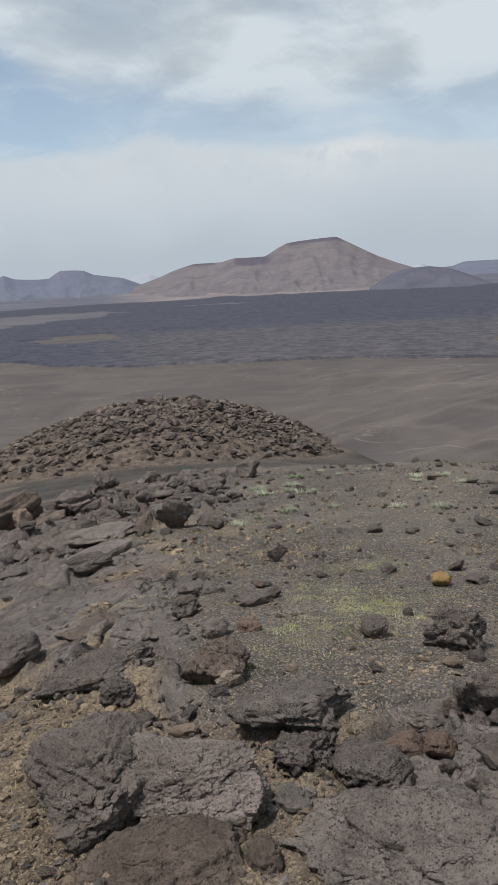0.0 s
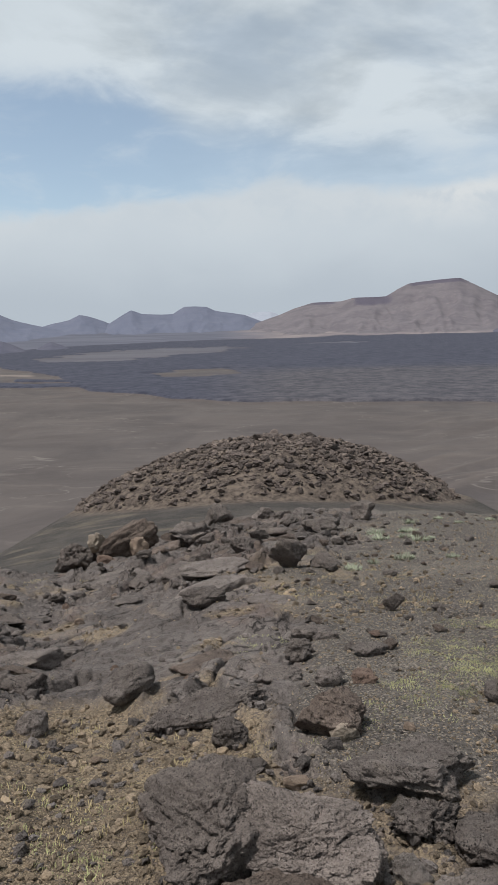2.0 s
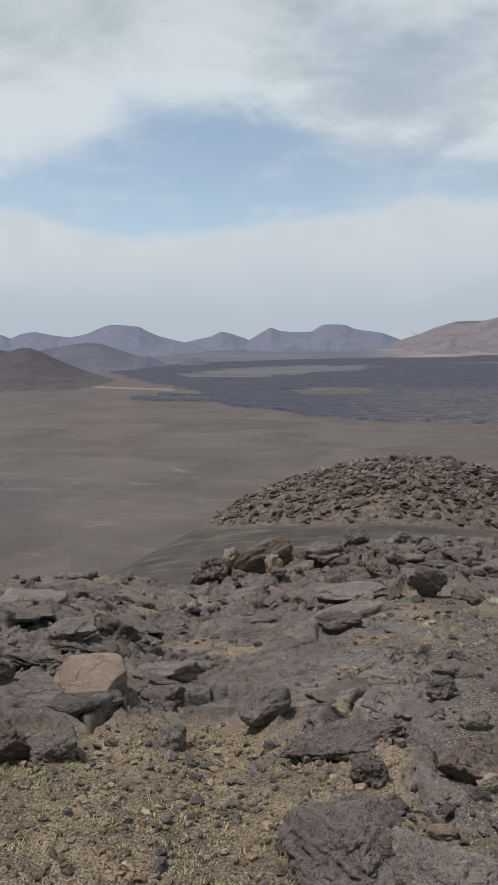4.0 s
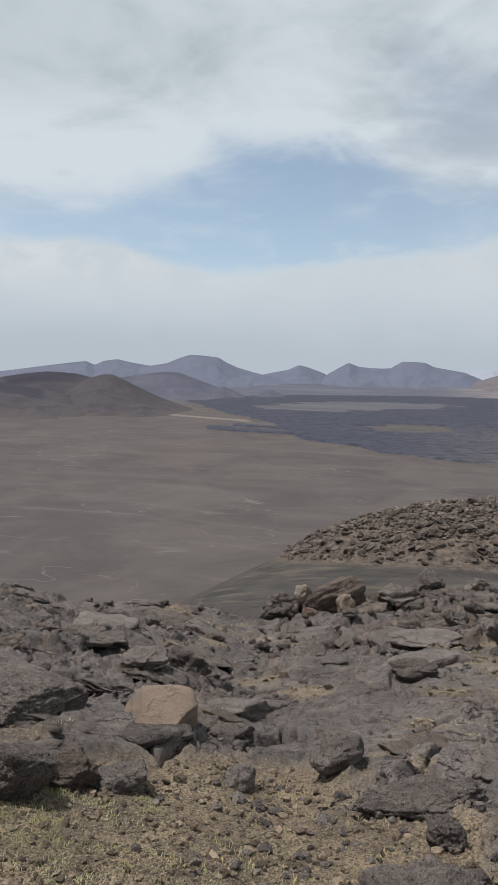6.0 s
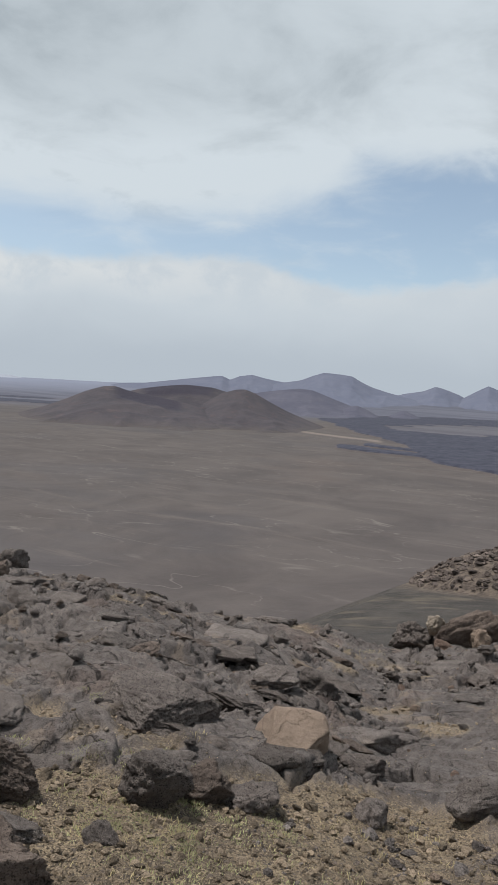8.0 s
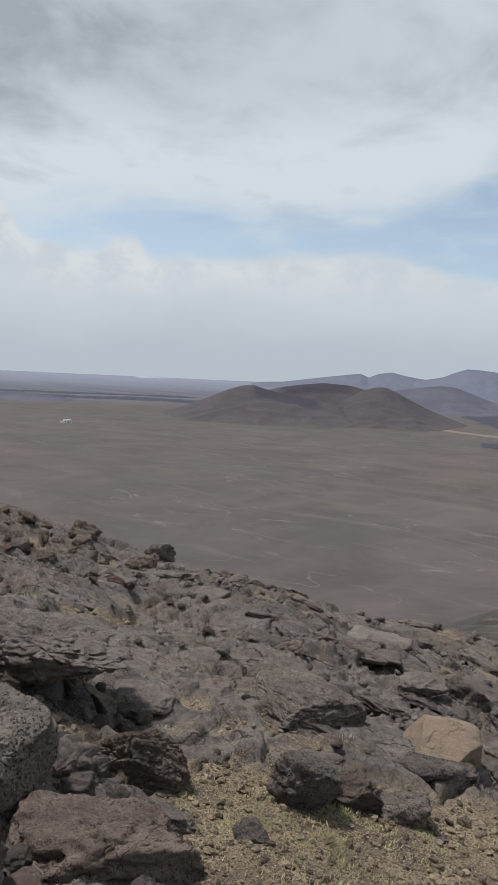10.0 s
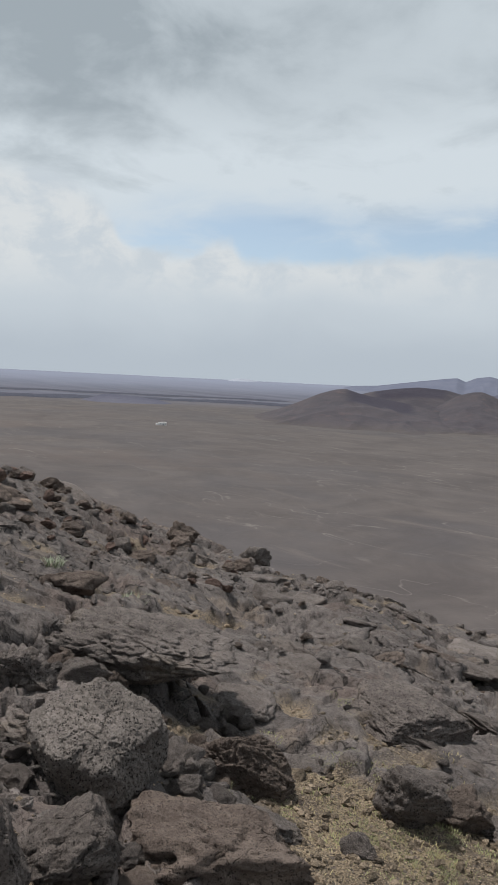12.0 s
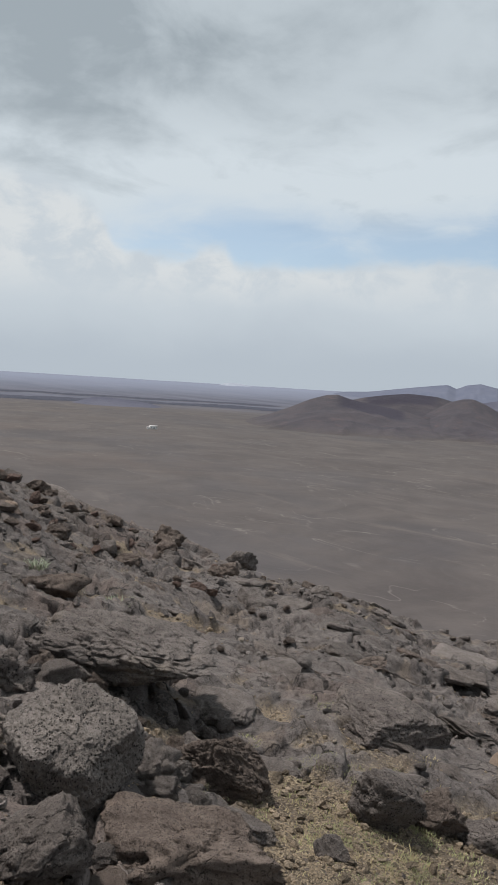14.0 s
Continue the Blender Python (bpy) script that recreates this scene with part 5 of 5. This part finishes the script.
def build_chips():
    rng = np.random.RandomState(35)
    n = 22000
    a, r = np.radians(rng.uniform(-22, 78, n)), 2.0 * (14.5 / 2.0) ** rng.uniform(0, 1, n)
    x, y = -np.sin(a) * r, np.cos(a) * r
    soil, ash, *rest = zones(x, y)
    clump = smooth(fbm(x * 0.9, y * 0.9, seed=71, octaves=3), 0.04, 0.18)
    keep = rng.uniform(size=n) < (1 - ash * 0.8) * (1 - soil * 0.7) * (0.01 + 0.7 * clump)
    x, y, r = x[keep], y[keep], r[keep]
    s = 0.010 * 5.5 ** (rng.uniform(size=len(x)) ** 2.2) * (0.6 + r / 10)
    ob = new("lava_chips", stuff_of("lava_chips", np.stack([x, y, surface(x, y) + s * 0.25], -1), s, 36, CHIP_STONE, 1))
    tagged(ob, "broken chips of dark lava lying over the rock", "rubble", kind="stuff")


build_gravel()
build_chips()

# the stone pile on the saddle
MOUND_STONES = [rock_mesh("stone", (1, 0.8, 0.6), 300 + k, 3, MOUND_STONE, **STYLES[("chip", "jag", "slab")[k % 3]]) for k in range(12)]


def build_mound():
    pile = new("stone_mound")
    pile.location = (MOUND[0], MOUND[1], ground_at(*MOUND))
    tagged(pile, "wide low mound of loose reddish brown lava stones on the saddle", "rock pile")
    rng = np.random.RandomState(41)
    spots, sizes = [], []
    while len(spots) < 11500:
        s, w = rng.uniform(29, 47), rng.uniform(-10, 11)
        x, y = -math.sin(AXIS) * s - math.cos(AXIS) * w, math.cos(AXIS) * s - math.sin(AXIS) * w
        d = float(mound_height(np.array([x]), np.array([y]))[1][0])
        bare = float(fbm(np.array([x * 0.55]), np.array([y * 0.55]), seed=73, octaves=3)[0])
        if d > 1.0 or rng.uniform() > 1.5 - d * 1.15 - 1.4 * max(bare, 0):
            continue
        size = 0.085 * 5.2 ** (rng.uniform() ** 2.6)
        spots.append((x, y, 0.0))
        sizes.append(size)
    for k in range(26):
        s, w = rng.normal(37.5, 2.0), rng.normal(-0.8, 1.3)
        spots.append((-math.sin(AXIS) * s - math.cos(AXIS) * w, math.cos(AXIS) * s - math.sin(AXIS) * w, 0.0))
        sizes.append(rng.uniform(0.4, 0.7))
    spots, sizes = np.array(spots), np.array(sizes)
    spots[:, 2] = surface(spots[:, 0], spots[:, 1]) + sizes * 0.14
    front = np.argsort(-sizes + 0.05 * np.hypot(spots[:, 0], spots[:, 1]))
    for k in front[:290]:
        ob = new("stone", MOUND_STONES[rng.randint(12)])
        ob.parent = pile
        turn = pose(*(spots[k] - np.array(pile.location)), *rng.normal(0, 20, 2), rng.uniform(0, 360))
        ob.matrix_basis = turn @ Matrix.Diagonal((sizes[k] * 1.25, sizes[k], sizes[k] * 0.9, 1))
    rest = front[290:]
    for grade, level in ((rest[sizes[rest] > 0.16], 1), (rest[sizes[rest] <= 0.16], 0)):
        small = new("rubble", stuff_of("rubble", spots[grade] - np.array(pile.location), sizes[grade] * 0.55, 42 + level, RUBBLE_STONE, level, 0.6))
        small.parent = pile
        tagged(small, kind="stuff")


build_mound()


# plants
def tuft(rng, blades, spread, height, width):
    """Corners and faces of one tuft of bent blades."""
    a, out = rng.uniform(0, 2 * math.pi, blades), spread * np.sqrt(rng.uniform(size=blades))
    lean, tall = rng.uniform(0.1, 1.3, blades), height * rng.uniform(0.3, 1.0, blades)
    b = a + rng.normal(0, 0.8, blades)
    root = np.stack([np.cos(a) * out, np.sin(a) * out, np.full(blades, -0.01)], -1)
    tip = root + np.stack([np.cos(b) * lean * tall, np.sin(b) * lean * tall, tall], -1)
    mid = (root + tip) / 2 + np.stack([0 * a, 0 * a, tall * 0.15], -1)
    side = np.stack([-np.sin(b), np.cos(b), 0 * b], -1) * width / 2
    verts = np.stack([root - side, root + side, mid + side * 0.9, mid - side * 0.9, tip - side * 0.2, tip + side * 0.2], 1)
    i = (np.arange(blades) * 6)[:, None]
    return verts.reshape(-1, 3), np.concatenate([i + np.array([[0, 1, 2, 3]]), i + np.array([[3, 2, 5, 4]])])


def plants(name, label, spots, seed, mat, blades, spread, height, width, scatter, thick=1):
    """Low plants round the given centres (x, y, how many), as one mesh."""
    rng = np.random.RandomState(seed)
    verts, faces, count = [], [], 0
    for cx, cy, few in spots:
        many = few * thick
        x, y = cx + rng.normal(0, scatter, many), cy + rng.normal(0, scatter * 0.8, many)
        z = surface(x, y)
        for k in range(many):
            v, f = tuft(rng, blades, spread, height, width)
            verts.append(v * rng.uniform(0.5, 1.3) + np.array([x[k], y[k], z[k]]))
            faces.append(f + count)
            count += len(v)
    ob = new(name, mesh_of(name, np.concatenate(verts), np.concatenate(faces), mat))
    return tagged(ob, label, "grass", kind="stuff")


plants("green_grass", "low yellow-green grass and herbs growing in ash and grit",
       [(0.75, 4.9, 40), (0.35, 4.6, 22), (1.0, 5.1, 26), (0.9, 6.1, 16), (1.0, 4.5, 12), (0.5, 5.4, 20), (0.2, 4.2, 8),
        (-2.75, 2.75, 22), (-3.0, 2.6, 14), (-2.9, 3.3, 9), (-2.6, 2.5, 16), (-3.5, 2.4, 9), (-3.15, 2.95, 12), (-0.9, 5.9, 10), (-1.6, 3.3, 5), (-2.5, 3.3, 10), (-0.03, 3.75, 5), (-1.3, 2.7, 7), (-3.6, 2.9, 10), (-2.2, 3.0, 6), (-4.3, 4.0, 6)],
       51, GRASS, 80, 0.09, 0.014, 0.0035, 0.20, 2)
plants("dry_grass", "dry straw-coloured grass standing thinly in grit",
       [(-1.0, 3.3, 7), (-1.5, 3.0, 8), (-2.4, 2.8, 14), (-3.0, 2.5, 12), (-2.0, 3.9, 12), (-0.6, 3.4, 8), (-3.4, 5.2, 6), (-0.8, 7.6, 14), (-0.3, 8.6, 14), (0.4, 7.2, 14), (-3.2, 3.6, 8), (-5.5, 10.9, 8)],
       53, DRY_GRASS, 34, 0.08, 0.026, 0.0035, 0.34, 2)
plants("cushion_plant", "pale grey-green cushion plants on ash and rock",
       [(0.35, 9.5, 3), (0.6, 11.5, 4), (1.8, 9.5, 3), (0.1, 12.5, 4), (-7.6, 2.5, 2), (-0.9, 9.9, 3), (1.4, 13.5, 4), (-6.1, 2.9, 2), (2.6, 12, 4)],
       54, SAGE, 160, 0.12, 0.07, 0.008, 0.35)
